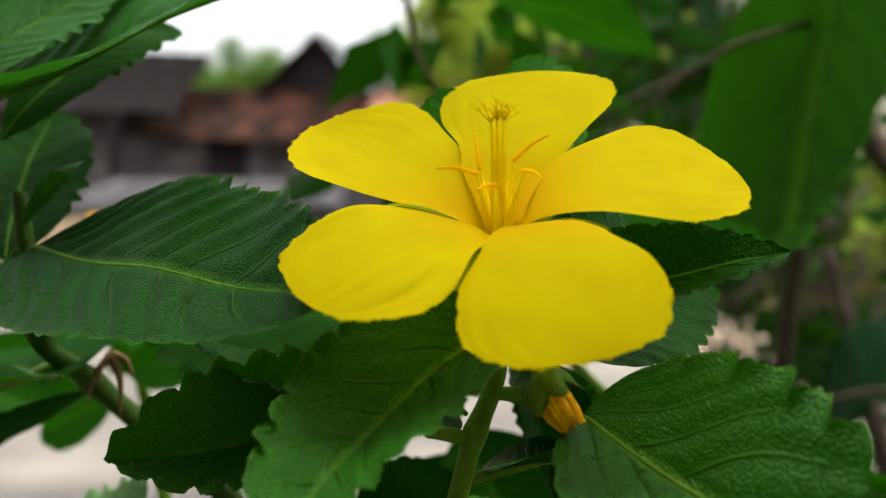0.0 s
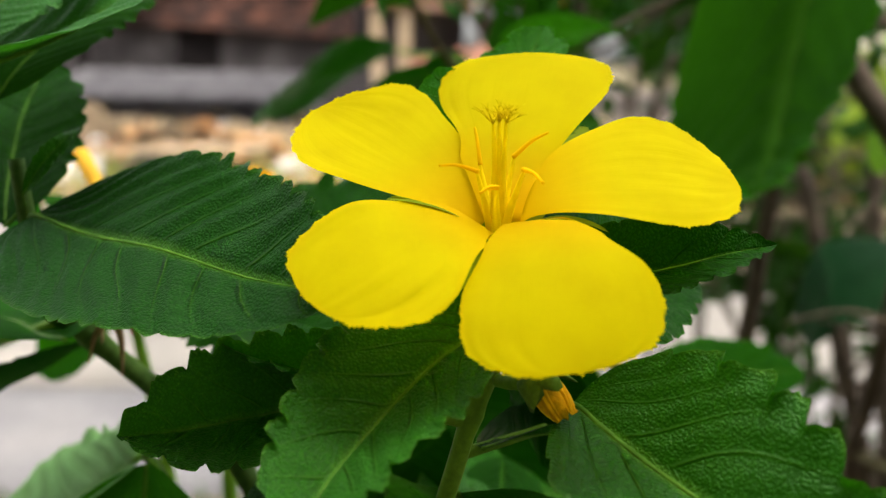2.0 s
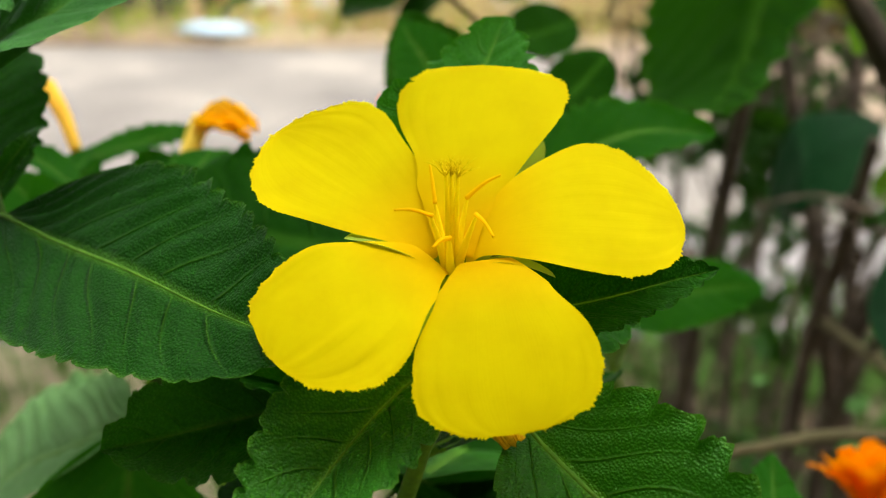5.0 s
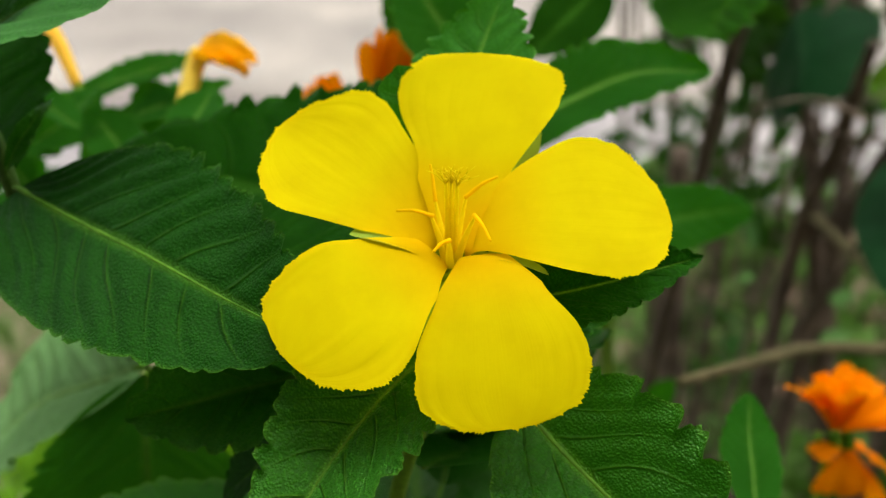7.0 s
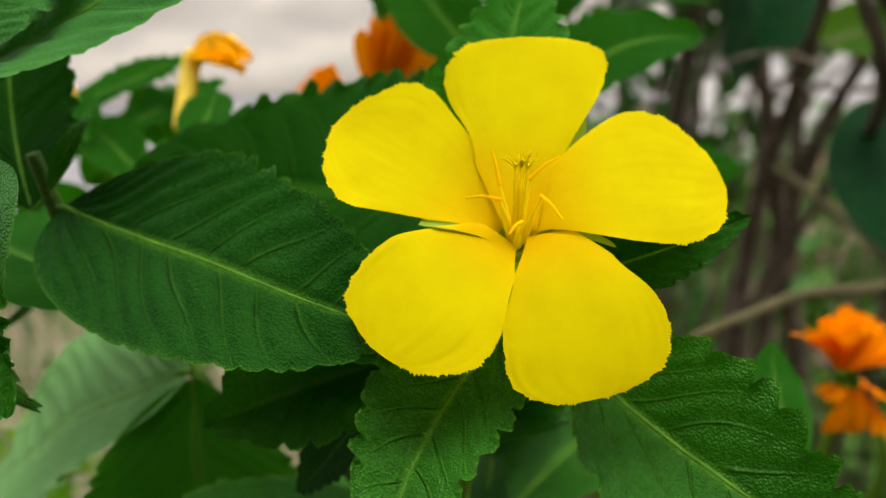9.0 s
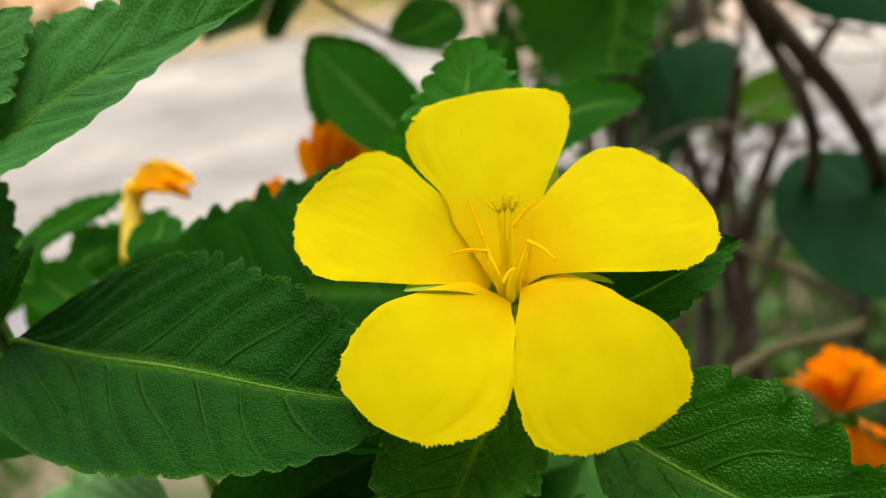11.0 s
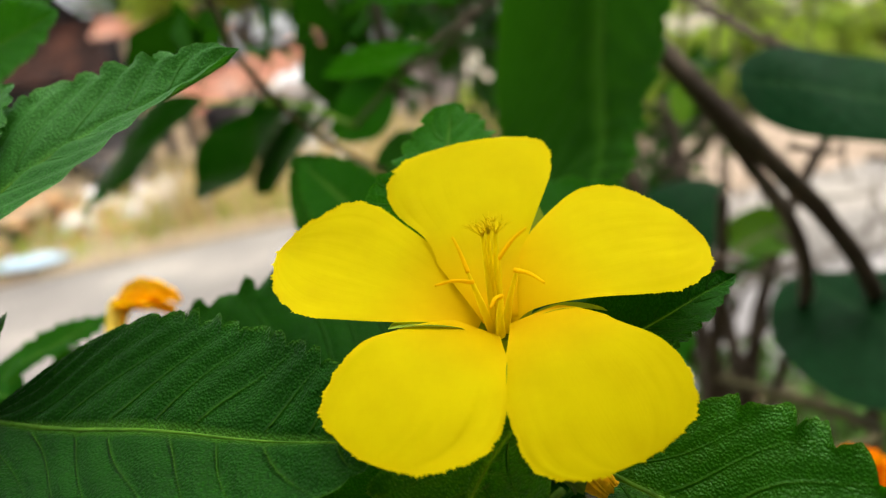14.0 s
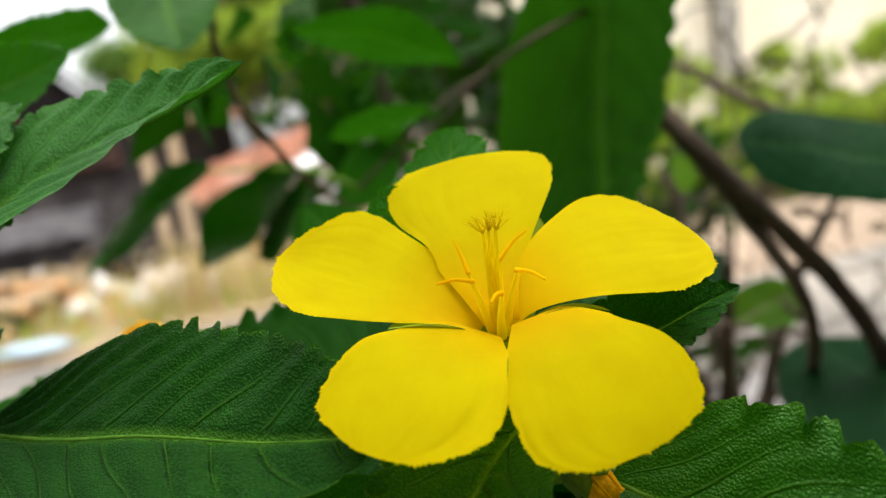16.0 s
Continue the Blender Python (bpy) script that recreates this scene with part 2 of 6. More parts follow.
# ---- building helpers ----
def mesh_from(name, verts, faces, uvs=None, vein=None, smooth=True, more=None):
    me = bpy.data.meshes.new(name)
    me.from_pydata([tuple(v) for v in verts], [], faces)
    if uvs is not None:
        lay = me.uv_layers.new(name="UVMap")
        idx = np.empty(len(me.loops), dtype=np.int32)
        me.loops.foreach_get("vertex_index", idx)
        lay.data.foreach_set("uv", np.asarray(uvs, dtype=np.float32)[idx].ravel())
    values = dict(more or {})
    if vein is not None:
        values["vein"] = vein
    for key, val in values.items():
        at = me.attributes.new(key, "FLOAT", "POINT")
        at.data.foreach_set("value", np.asarray(val, dtype=np.float32).ravel())
    me.polygons.foreach_set("use_smooth", [smooth] * len(me.polygons))
    me.update()
    return me


def thing(name, at, label, category, group="", kind=""):
    ob = new(name)
    ob.location = at
    return tagged(ob, label, category, group, kind)


def part(name, me, material, parent=None, label=""):
    """Links a mesh (in world coordinates) under a thing or part."""
    ob = new(name, me)
    me.materials.clear()
    me.materials.append(material)
    if parent is not None:
        ob.parent = parent
        m = Matrix.Identity(4) if parent.parent else Matrix.Translation(-parent.location)
        ob.matrix_parent_inverse = m
    if label:
        ob["label"] = label
    return ob


def bm_mesh(name, bm, smooth=False):
    me = bpy.data.meshes.new(name)
    bm.to_mesh(me)
    bm.free()
    me.polygons.foreach_set("use_smooth", [smooth] * len(me.polygons))
    return me


def grid_faces(rows, cols, offset=0, wrap=False):
    f = []
    for i in range(rows - 1):
        for j in range(cols if wrap else cols - 1):
            k = (j + 1) % cols
            f.append((offset + i * cols + j, offset + i * cols + k, offset + (i + 1) * cols + k, offset + (i + 1) * cols + j))
    return f


def smooth_path(points, n):
    """A Catmull-Rom path through the points."""
    p = [np.array(q, float) for q in points]
    p = [2 * p[0] - p[1]] + p + [2 * p[-1] - p[-2]]
    out = []
    seg = len(p) - 3
    for t in np.linspace(0, seg - 1e-6, n):
        i = int(t)
        u = t - i
        a, b, c, d = p[i:i + 4]
        out.append(0.5 * ((2 * b) + (c - a) * u + (2 * a - 5 * b + 4 * c - d) * u * u + (3 * b - a - 3 * c + d) * u ** 3))
    return np.array(out)


def tube_data(points, r0, r1, n=12, seg=8, wob=0.0, offset=0, bulge=()):
    c = smooth_path(points, n) if len(points) > 1 else np.array(points)
    t = np.gradient(c, axis=0)
    t /= np.linalg.norm(t, axis=1)[:, None] + 1e-12
    ref = np.array([0.31, 0.92, 0.23])
    verts = []
    for i in range(n):
        a = np.cross(t[i], ref)
        a /= np.linalg.norm(a) + 1e-12
        b = np.cross(t[i], a)
        s = i / (n - 1)
        r = r0 + (r1 - r0) * s
        for pos, amt in bulge:
            r *= 1 + amt * math.exp(-((s - pos) / 0.03) ** 2)
        for j in range(seg):
            w = 2 * math.pi * j / seg
            k = r * (1 + wob * (noise.noise(Vector(c[i] * 90 + [j * 1.7, 0, 0]))))
            verts.append(c[i] + k * (math.cos(w) * a + math.sin(w) * b))
    faces = grid_faces(n, seg, offset, wrap=True)
    faces.append(tuple(offset + j for j in range(seg))[::-1])
    faces.append(tuple(offset + (n - 1) * seg + j for j in range(seg)))
    return verts, faces


def tube(name, points, r0, r1, n=12, seg=8, wob=0.0, bulge=()):
    v, f = tube_data(points, r0, r1, n, seg, wob, 0, bulge)
    return mesh_from(name, v, f)


def lathe(name, c0, c1, radius, ns=24, nt=28):
    """A round body about the axis c0 to c1; radius(s, angle) gives its outline, and may return a pair of radius and shift along the axis."""
    c0, c1 = np.array(c0, float), np.array(c1, float)
    ax = c1 - c0
    a = np.cross(ax, [0.3, 0.5, 0.8])
    a /= np.linalg.norm(a)
    b = np.cross(ax / np.linalg.norm(ax), a)
    v = []
    for i in range(ns):
        s = i / (ns - 1)
        for j in range(nt):
            w = 2 * math.pi * j / nt
            r, ds = radius(s, w)
            v.append(c0 + ax * (s + ds) + r * (math.cos(w) * a + math.sin(w) * b))
    f = grid_faces(ns, nt, 0, wrap=True)
    f.append(tuple(range(nt))[::-1])
    f.append(tuple((ns - 1) * nt + j for j in range(nt)))
    return mesh_from(name, v, f)


def blade_frame(base, tip, roll):
    P, T = np.array(base, float), np.array(tip, float)
    ax = T - P
    L = np.linalg.norm(ax)
    ax /= L
    ref = np.array([0, 0, 1.0]) - ax * ax[2]
    ref /= np.linalg.norm(ref)
    bb = np.cross(ax, ref)
    n = ref * math.cos(roll) + bb * math.sin(roll)
    return P, L, ax, n, np.cross(n, ax)


def blade_points(base, tip, roll, sag, side, w, a, b, fold, cup, s, u, stretch=None, lift=None, round_=0.0, bend=1.0, claw=None):
    """Points of a leaf or petal: s runs from base to tip, u from edge to edge (-1 to 1). bend: under 1 the bow lies nearer to the base."""
    P, L, ax, n, bs = blade_frame(base, tip, roll)
    pk = a / (a + b)
    f = np.maximum(s, 1e-9) ** a * np.maximum(1 - s, 1e-9) ** b / (pk ** a * (1 - pk) ** b)
    if claw is not None:
        foot = (claw[0] + claw[1] * s) * np.clip((0.62 - s) / 0.3, 0, 1)
        if len(claw) > 2:
            foot = foot * np.where(u < 0, claw[2], claw[3])
        f = (f ** 4 + foot ** 4) ** 0.25
    h = w * L * f
    bow = s ** bend * (1 - s) / ((bend / (1 + bend)) ** bend / (1 + bend)) * L
    sway = 4 * s * (1 - s) * L
    reach = h * u if stretch is None else h * u + stretch * w * L * np.sign(u)
    au = np.sqrt(u * u + round_ ** 2) - round_
    up = bow * sag + h * au * math.sin(fold) + cup * h * u * u
    if lift is not None:
        up = up + lift * L
    return (P + np.multiply.outer(s * L, ax) + np.multiply.outer(up, n)
            + np.multiply.outer(sway * side + reach * math.cos(fold), bs))


def leaf(parent, base, tip, roll, sag, side, w, a, b, fold, cup, mat=None, teeth=15, bite=0.10, veins=9, quilt=1.0,
         seed=0, petiole=None, rib=True, fine=1.0, label="", wave=0.012, name="leaf", entire=0.22, sides=(1.0, 1.0), wedge=0.0, curl=0.0, droop=0.0):
    """A toothed leaf with sunken veins, quilted between them, and a proud pale midrib."""
    mat = mat or LEAF
    rng = np.random.default_rng(seed + 11)
    ns, nu = int((teeth * 18 + 30) * fine), int(36 * fine) | 1
    # spacing: dense to the edge, so that the teeth are cut clean
    u1 = np.linspace(-1, 1, nu)
    u1 = np.sign(u1) * np.abs(u1) ** 0.85
    s1 = np.linspace(0, 1, ns)
    s, u = np.meshgrid(s1, u1, indexing="ij")
    au = np.abs(u)
    flip = (u > 0) * 0.37
    warp = s + 0.012 * np.sin(s * 23 + seed) + 0.008 * np.sin(s * 51 + 2 * seed)
    ph = warp * teeth + flip
    fr = ph - np.floor(ph)
    tooth = np.where(fr < 0.80, np.sin(np.minimum(fr / 0.80, 1) * 1.9) ** 0.8 / 0.97, 0.96 * ((1 - fr) / 0.20) ** 0.7) - 0.62
    fine_ph = ph * 3 + 0.3 * np.sin(s * 40 + seed)
    tooth = tooth + 0.20 * (2 * np.abs(fine_ph - np.floor(fine_ph + 0.5)) - 0.5)
    size = rng.uniform(0.7, 1.25, teeth + 3)
    amp = size[np.clip(np.floor(ph).astype(int), 0, teeth + 2)]
    edge = np.clip((au - 0.8) / 0.2, 0, 1) ** 1.5
    ends = np.clip(s / 0.10, 0, 1) * np.clip((1 - s) / 0.03, 0, 1)
    cut = np.clip((s - entire) / 0.22, 0.06, 1)
    stretch = edge * bite * amp * tooth * ends * cut * np.where(u < 0, sides[0], sides[1])
    vph = (s - (0.15 * au ** 0.75 + 0.30 * au ** 1.9) * (1.2 - s)) * veins + 0.16 * np.sin(s * 19 + seed * 1.7 + np.sign(u) * 1.3) + flip
    d = np.abs(vph - np.round(vph))
    pillow = (1 - np.cos(2 * math.pi * vph)) * 0.5 * np.clip(au / 0.12, 0, 1) * np.clip((1.05 - au) / 0.3, 0, 1)
    mid = np.exp(-(au / 0.045) ** 2)
    lift = quilt * (0.0046 * pillow - 0.005 * mid) * ends
    lift = lift + wave * np.where(u < 0, sides[0], sides[1]) * edge * np.sin(ph * math.pi * 0.9 + 5 * np.sin(s * 9 + seed)) * amp * ends * cut
    lift = lift + curl * edge * amp * tooth * ends * cut * np.where(u < 0, sides[0], sides[1])
    lift = lift + 0.012 * np.sin(s * 7.3 + seed * 1.3) * u * ends + 0.008 * np.sin(s * 12.1 + seed * 2.1 + u * 2) * ends
    lift = lift - droop * np.clip(-u, 0, 1) * np.clip(s / 0.2, 0, 1) * np.clip((1 - s) / 0.3, 0, 1)
    pts = blade_points(base, tip, roll, sag, side, w, a, b, fold, cup, s, np.where(u > 0, u * np.clip(s / 0.42, 0.02, 1) ** wedge, u), stretch, lift)
    vein = 0.85 * np.exp(-(au / 0.03) ** 2) * (1 - 0.5 * s) + 0.4 * np.exp(-((1 - au) / 0.025) ** 2) * ends
    blade = np.clip((au - 0.03) / 0.10, 0, 1) * np.clip(1.05 - au, 0, 1) * np.clip(s / 0.06, 0, 1)
    verts = pts.reshape(-1, 3)
    me = mesh_from(name, verts, grid_faces(ns, nu), np.stack([s, u * 0.5 + 0.5], -1).reshape(-1, 2), np.clip(vein, 0, 1).ravel(), more={"rank": vph + 20, "blade": blade})
    ob = part(name, me, mat, parent, label)
    if rib:
        P, L, ax, n, bs = blade_frame(base, tip, roll)
        sc = np.linspace(0, 0.94, 16)
        c = blade_points(base, tip, roll, sag, side, w, a, b, fold, cup, sc, sc * 0, None,
                         quilt * (-0.005) * np.clip(sc / 0.1, 0, 1) + 0.008 * np.sin(sc * 12.1 + seed * 2.1) * np.clip(sc / 0.1, 0, 1) + 0.001)
        path = [tuple(p) for p in c]
        if petiole is not None:
            path = [petiole] + path
        part("midrib", tube("midrib", path, 0.0078 * L if L < 0.08 else 0.0008, 0.0015 * L, 40, 6), RIB, ob, "pale green midrib")
    return ob


# ---- ground and road ----
SOIL = surface("soil with litter", (0.10, 0.075, 0.045), (0.19, 0.15, 0.09), 3, 0.95, 0.9, 40, 0.02, third=(0.10, 0.14, 0.05))
BED = surface("dark garden soil", (0.07, 0.070, 0.035), (0.17, 0.14, 0.09), 5, 0.95, 0.9, 40, 0.02, third=(0.065, 0.10, 0.03))
ROAD = surface("worn grey road", (0.13, 0.118, 0.108), (0.21, 0.190, 0.170), 1.1, 0.9, 0.6, 60, 0.006, third=(0.34, 0.305, 0.26))
SHOULDER = surface("darker road edge", (0.100, 0.095, 0.097), (0.17, 0.161, 0.162), 1.4, 0.9, 0.6, 60, 0.006, third=(0.23, 0.213, 0.206))
EDGE_PALE = surface("paler road edge", (0.14, 0.130, 0.128), (0.225, 0.210, 0.205), 1.4, 0.9, 0.6, 60, 0.006, third=(0.32, 0.295, 0.275))
SAND = surface("dry verge", (0.18, 0.13, 0.075), (0.34, 0.26, 0.165), 1.6, 0.95, 0.8, 20, 0.03, third=(0.13, 0.115, 0.05))


def sheet(name, x0, x1, y0, y1, z, nx, ny, amp, mat, label, category, thick=0.0):
    xs, ys = np.linspace(x0, x1, nx), np.linspace(y0, y1, ny)
    v = [(x, y, z + amp * noise.noise(Vector((x * 0.8, y * 0.8, z * 3)))) for y in ys for x in xs]
    f = grid_faces(ny, nx)
    if thick:
        rim = [i for i in range(nx)] + [j * nx + nx - 1 for j in range(1, ny)] + [(ny - 1) * nx + i for i in range(nx - 2, -1, -1)] + [j * nx for j in range(ny - 2, 0, -1)]
        k = len(v)
        v += [(v[i][0], v[i][1], z - thick) for i in rim]
        m = len(rim)
        f += [(rim[i], k + i, k + (i + 1) % m, rim[(i + 1) % m]) for i in range(m)]
    ob = new(name, mesh_from(name, v, f))
    ob.data.materials.append(mat)
    return tagged(ob, label, category, kind="structure")


sheet("ground", -400, 400, -60, 1500, -0.05, 40, 60, 0.0, SOIL, "brown soil with leaf litter and low weeds", "ground")
sheet("garden_bed", -9, 9, -4, 2.22, 0.0, 90, 40, 0.03, BED, "brown garden soil with leaf litter at the roadside", "ground", thick=0.06)
# near strip of the road: darker up to x 0.30, paler beyond
sheet("road_edge", -60, 0.30, 2.25, 3.06, -0.006, 120, 6, 0.012, SHOULDER, "darker asphalt edge of the road", "road", thick=0.06)
sheet("road_edge", 0.31, 60, 2.25, 3.06, -0.006, 120, 6, 0.012, EDGE_PALE, "paler asphalt edge of the road", "road", thick=0.06)
sheet("road", -60, 60, 3.08, 6.85, 0.0, 120, 12, 0.008, ROAD, "worn pale grey village road with patches", "road", thick=0.06)
DIRT = surface("dug brown earth", (0.10, 0.068, 0.042), (0.20, 0.145, 0.090), 1.9, 0.95, 0.8, 20, 0.03, third=(0.30, 0.22, 0.135))
BEIGE = surface("beige dust and litter", (0.18, 0.13, 0.09), (0.36, 0.275, 0.205), 2.6, 0.95, 0.8, 30, 0.02, third=(0.14, 0.10, 0.065))
# Darker than the verge: the houses' shade is put into the earth colour
YARD = surface("packed earth toned for shade", (0.05, 0.040, 0.034), (0.11, 0.088, 0.075), 1.2, 0.95, 0.7, 20, 0.03, third=(0.16, 0.125, 0.10))
sheet("verge_west", -40, -1.32, 6.88, 11.9, 0.03, 90, 20, 0.06, DIRT, "brown verge of dug earth and litter", "verge", thick=0.1)
sheet("verge", -1.3, 40, 6.88, 11.9, 0.03, 120, 20, 0.06, SAND, "dry sandy verge with straw and litter", "verge", thick=0.1)
sheet("yard", -40, 40, 11.93, 40, 0.03, 120, 40, 0.05, YARD, "packed earth yard with the houses' shade in its colour", "yard", thick=0.1)

# dust blown over one end of the road
def dust_patch():
    xs, ys = np.linspace(1.25, 12, 70), np.linspace(4.55, 6.8, 40)
    v = [(x + 0.5 * noise.noise(Vector((x, y * 1.3, 3.0))) * (i == 0), y, 0.010 + 0.012 * noise.noise(Vector((x * 2, y * 2, 1.0))) + (-0.03 if i == 0 or j in (0, 39) else 0.0)) for j, y in enumerate(ys) for i, x in enumerate(xs)]
    ob = new("dust_patch", mesh_from("dust_patch", v, grid_faces(40, 70)))
    ob.data.materials.append(BEIGE)
    tagged(ob, "beige dust and litter lying on the road", "road dust", kind="structure")


dust_patch()

# added unseen wall and eave behind the camera; block light and close the place
BACK = surface("plain blocker plaster", (0.22, 0.20, 0.17), (0.32, 0.29, 0.25), 2, 0.9, 0.3, 40, 0.004)


def back_wall():
    for nm, x0, x1, y0, y1, z0, z1, lab, cat in (("unseen_wall_south", -9, 9, -1.7, -1.45, -0.05, 3.0, "plain added wall, unseen, that blocks light from behind", "wall"),
                                                 ("eave", -9, 9, -1.44, -0.35, 2.75, 2.85, "plain added eave, unseen, that blocks light from above", "eave")):
        bm = bmesh.new()
        bmesh.ops.create_cube(bm, size=1.0, matrix=Matrix.LocRotScale(((x0 + x1) / 2, (y0 + y1) / 2, (z0 + z1) / 2), None, (x1 - x0, y1 - y0, z1 - z0)))
        bmesh.ops.bevel(bm, geom=list(bm.edges), offset=0.01, segments=1, affect="EDGES")
        ob = new(nm, bpy.data.meshes.new(nm))
        bm.to_mesh(ob.data)
        bm.free()
        ob.data.materials.append(BACK)
        tagged(ob, lab, cat, kind="structure")


back_wall()

# ---- things beyond the road ----
WALL_GREY = surface("weathered grey boards", (0.038, 0.033, 0.034), (0.092, 0.081, 0.080), 1.5, 0.9, 0.5, 30, 0.01, third=(0.185, 0.166, 0.162))
ROOF_TILE = surface("old clay roof tiles", (0.011, 0.007, 0.006), (0.026, 0.013, 0.010), 1.8, 0.9, 0.6, 16, 0.02, third=(0.14, 0.055, 0.034))
ROOF_RED = surface("faded red sheet", (0.42, 0.17, 0.10), (0.55, 0.27, 0.18), 2.0, 0.7, 0.4, 20, 0.01, third=(0.66, 0.50, 0.42))
RUST = surface("broken brick", (0.16, 0.085, 0.055), (0.30, 0.17, 0.11), 4, 0.9, 0.6, 30, 0.01)
TIMBER = surface("pale timber", (0.50, 0.36, 0.22), (0.66, 0.50, 0.34), 4, 0.8, 0.4, 40, 0.005)
DARK_WOOD = surface("dark timber", (0.010, 0.008, 0.008), (0.034, 0.028, 0.027), 3, 0.9, 0.5, 30, 0.01)
STONE = surface("pale rubble stone", (0.32, 0.27, 0.22), (0.55, 0.48, 0.42), 3, 0.9, 0.8, 25, 0.02, third=(0.62, 0.57, 0.52))
PALE_STONE = surface("bleached broken plaster", (0.44, 0.39, 0.34), (0.64, 0.58, 0.53), 3, 0.9, 0.8, 25, 0.02)
# Cream raised towards white: sun missing from the wall is put in here
CREAM = surface("cream wall paint", (0.84, 0.74, 0.58), (0.90, 0.83, 0.70), 1.5, 0.8, 0.3, 30, 0.005)
PLASTER = surface("white sack cloth", (0.70, 0.70, 0.70), (0.82, 0.82, 0.82), 6, 0.7, 0.4, 60, 0.004)
BLUE = surface("pale blue plastic", (0.30, 0.42, 0.52), (0.45, 0.56, 0.64), 6, 0.45, 0.3, 60, 0.004)
STRAW = surface("dry straw", (0.34, 0.25, 0.11), (0.55, 0.43, 0.20), 2, 0.9, 0.2, 60, 0.004, third=(0.32, 0.33, 0.08))
TREE_LEAF = leafy("tree foliage", (0.06, 0.12, 0.015), (0.11, 0.19, 0.03), (0.12, 0.2, 0.05), (0.16, 0.3, 0.03), rough=0.6, pebble=20, relief=0.001, through_light=0.3)
COVER_LEAF = leafy("ground cover foliage", (0.045, 0.10, 0.018), (0.095, 0.18, 0.036), (0.05, 0.1, 0.02), (0.06, 0.16, 0.01), rough=0.5, through_light=0.25, spec=0.15)
BUSH_LIT = leafy("sunlit bush foliage", (0.16, 0.26, 0.02), (0.26, 0.36, 0.04), (0.3, 0.4, 0.08), (0.4, 0.5, 0.05), rough=0.6, pebble=60, relief=0.001, through_light=0.4)
# Darkened foliage: the thicket's own shade is put into this green
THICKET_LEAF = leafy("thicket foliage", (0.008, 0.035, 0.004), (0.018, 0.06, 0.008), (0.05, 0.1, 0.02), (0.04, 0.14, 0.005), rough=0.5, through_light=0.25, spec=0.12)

LITTER = surface("dry fallen leaves", (0.20, 0.11, 0.07), (0.36, 0.24, 0.17), 30, 0.9, 0.3, 200, 0.002, third=(0.48, 0.36, 0.28))


def box_data(x0, x1, y0, y1, z0, z1):
    v = [(x, y, z) for z in (z0, z1) for y in (y0, y1) for x in (x0, x1)]
    return v, [(0, 2, 3, 1), (4, 5, 7, 6), (0, 1, 5, 4), (2, 6, 7, 3), (0, 4, 6, 2), (1, 3, 7, 5)]


def box(name, x0, x1, y0, y1, z0, z1, bevel=0.01):
    bm = bmesh.new()
    v, f = box_data(x0, x1, y0, y1, z0, z1)
    bv = [bm.verts.new(p) for p in v]
    for q in f:
        bm.faces.new([bv[i] for i in q])
    bmesh.ops.bevel(bm, geom=list(bm.edges), offset=bevel, segments=1, affect="EDGES")
    return bm_mesh(name, bm)


def slope(name, corners, rows, thick, ridge):
    """A roof slope: courses stepped over each other, from the four corners eave-left, eave-right, ridge-right, ridge-left."""
    a, b, c, d = [np.array(p, float) for p in corners]
    nrm = np.cross(b - a, d - a)
    nrm /= np.linalg.norm(nrm)
    if nrm[2] < 0:
        nrm = -nrm
    v = []
    cols = 40
    for i in range(rows):
        for t, up in ((i / rows, thick * 1.6), ((i + 0.98) / rows, thick * 0.6)):
            for j in range(cols + 1):
                s = j / cols
                p = (a * (1 - s) + b * s) * (1 - t) + (d * (1 - s) + c * s) * t
                v.append(p + nrm * (up + ridge * abs(math.sin(j * math.pi / 2)) + 0.02 * noise.noise(Vector(p * 2))))
    f = grid_faces(2 * rows, cols + 1)
    k = (2 * rows - 1) * (cols + 1)
    f.append((0, k, k + cols, cols))
    return mesh_from(name, v, f, smooth=False)


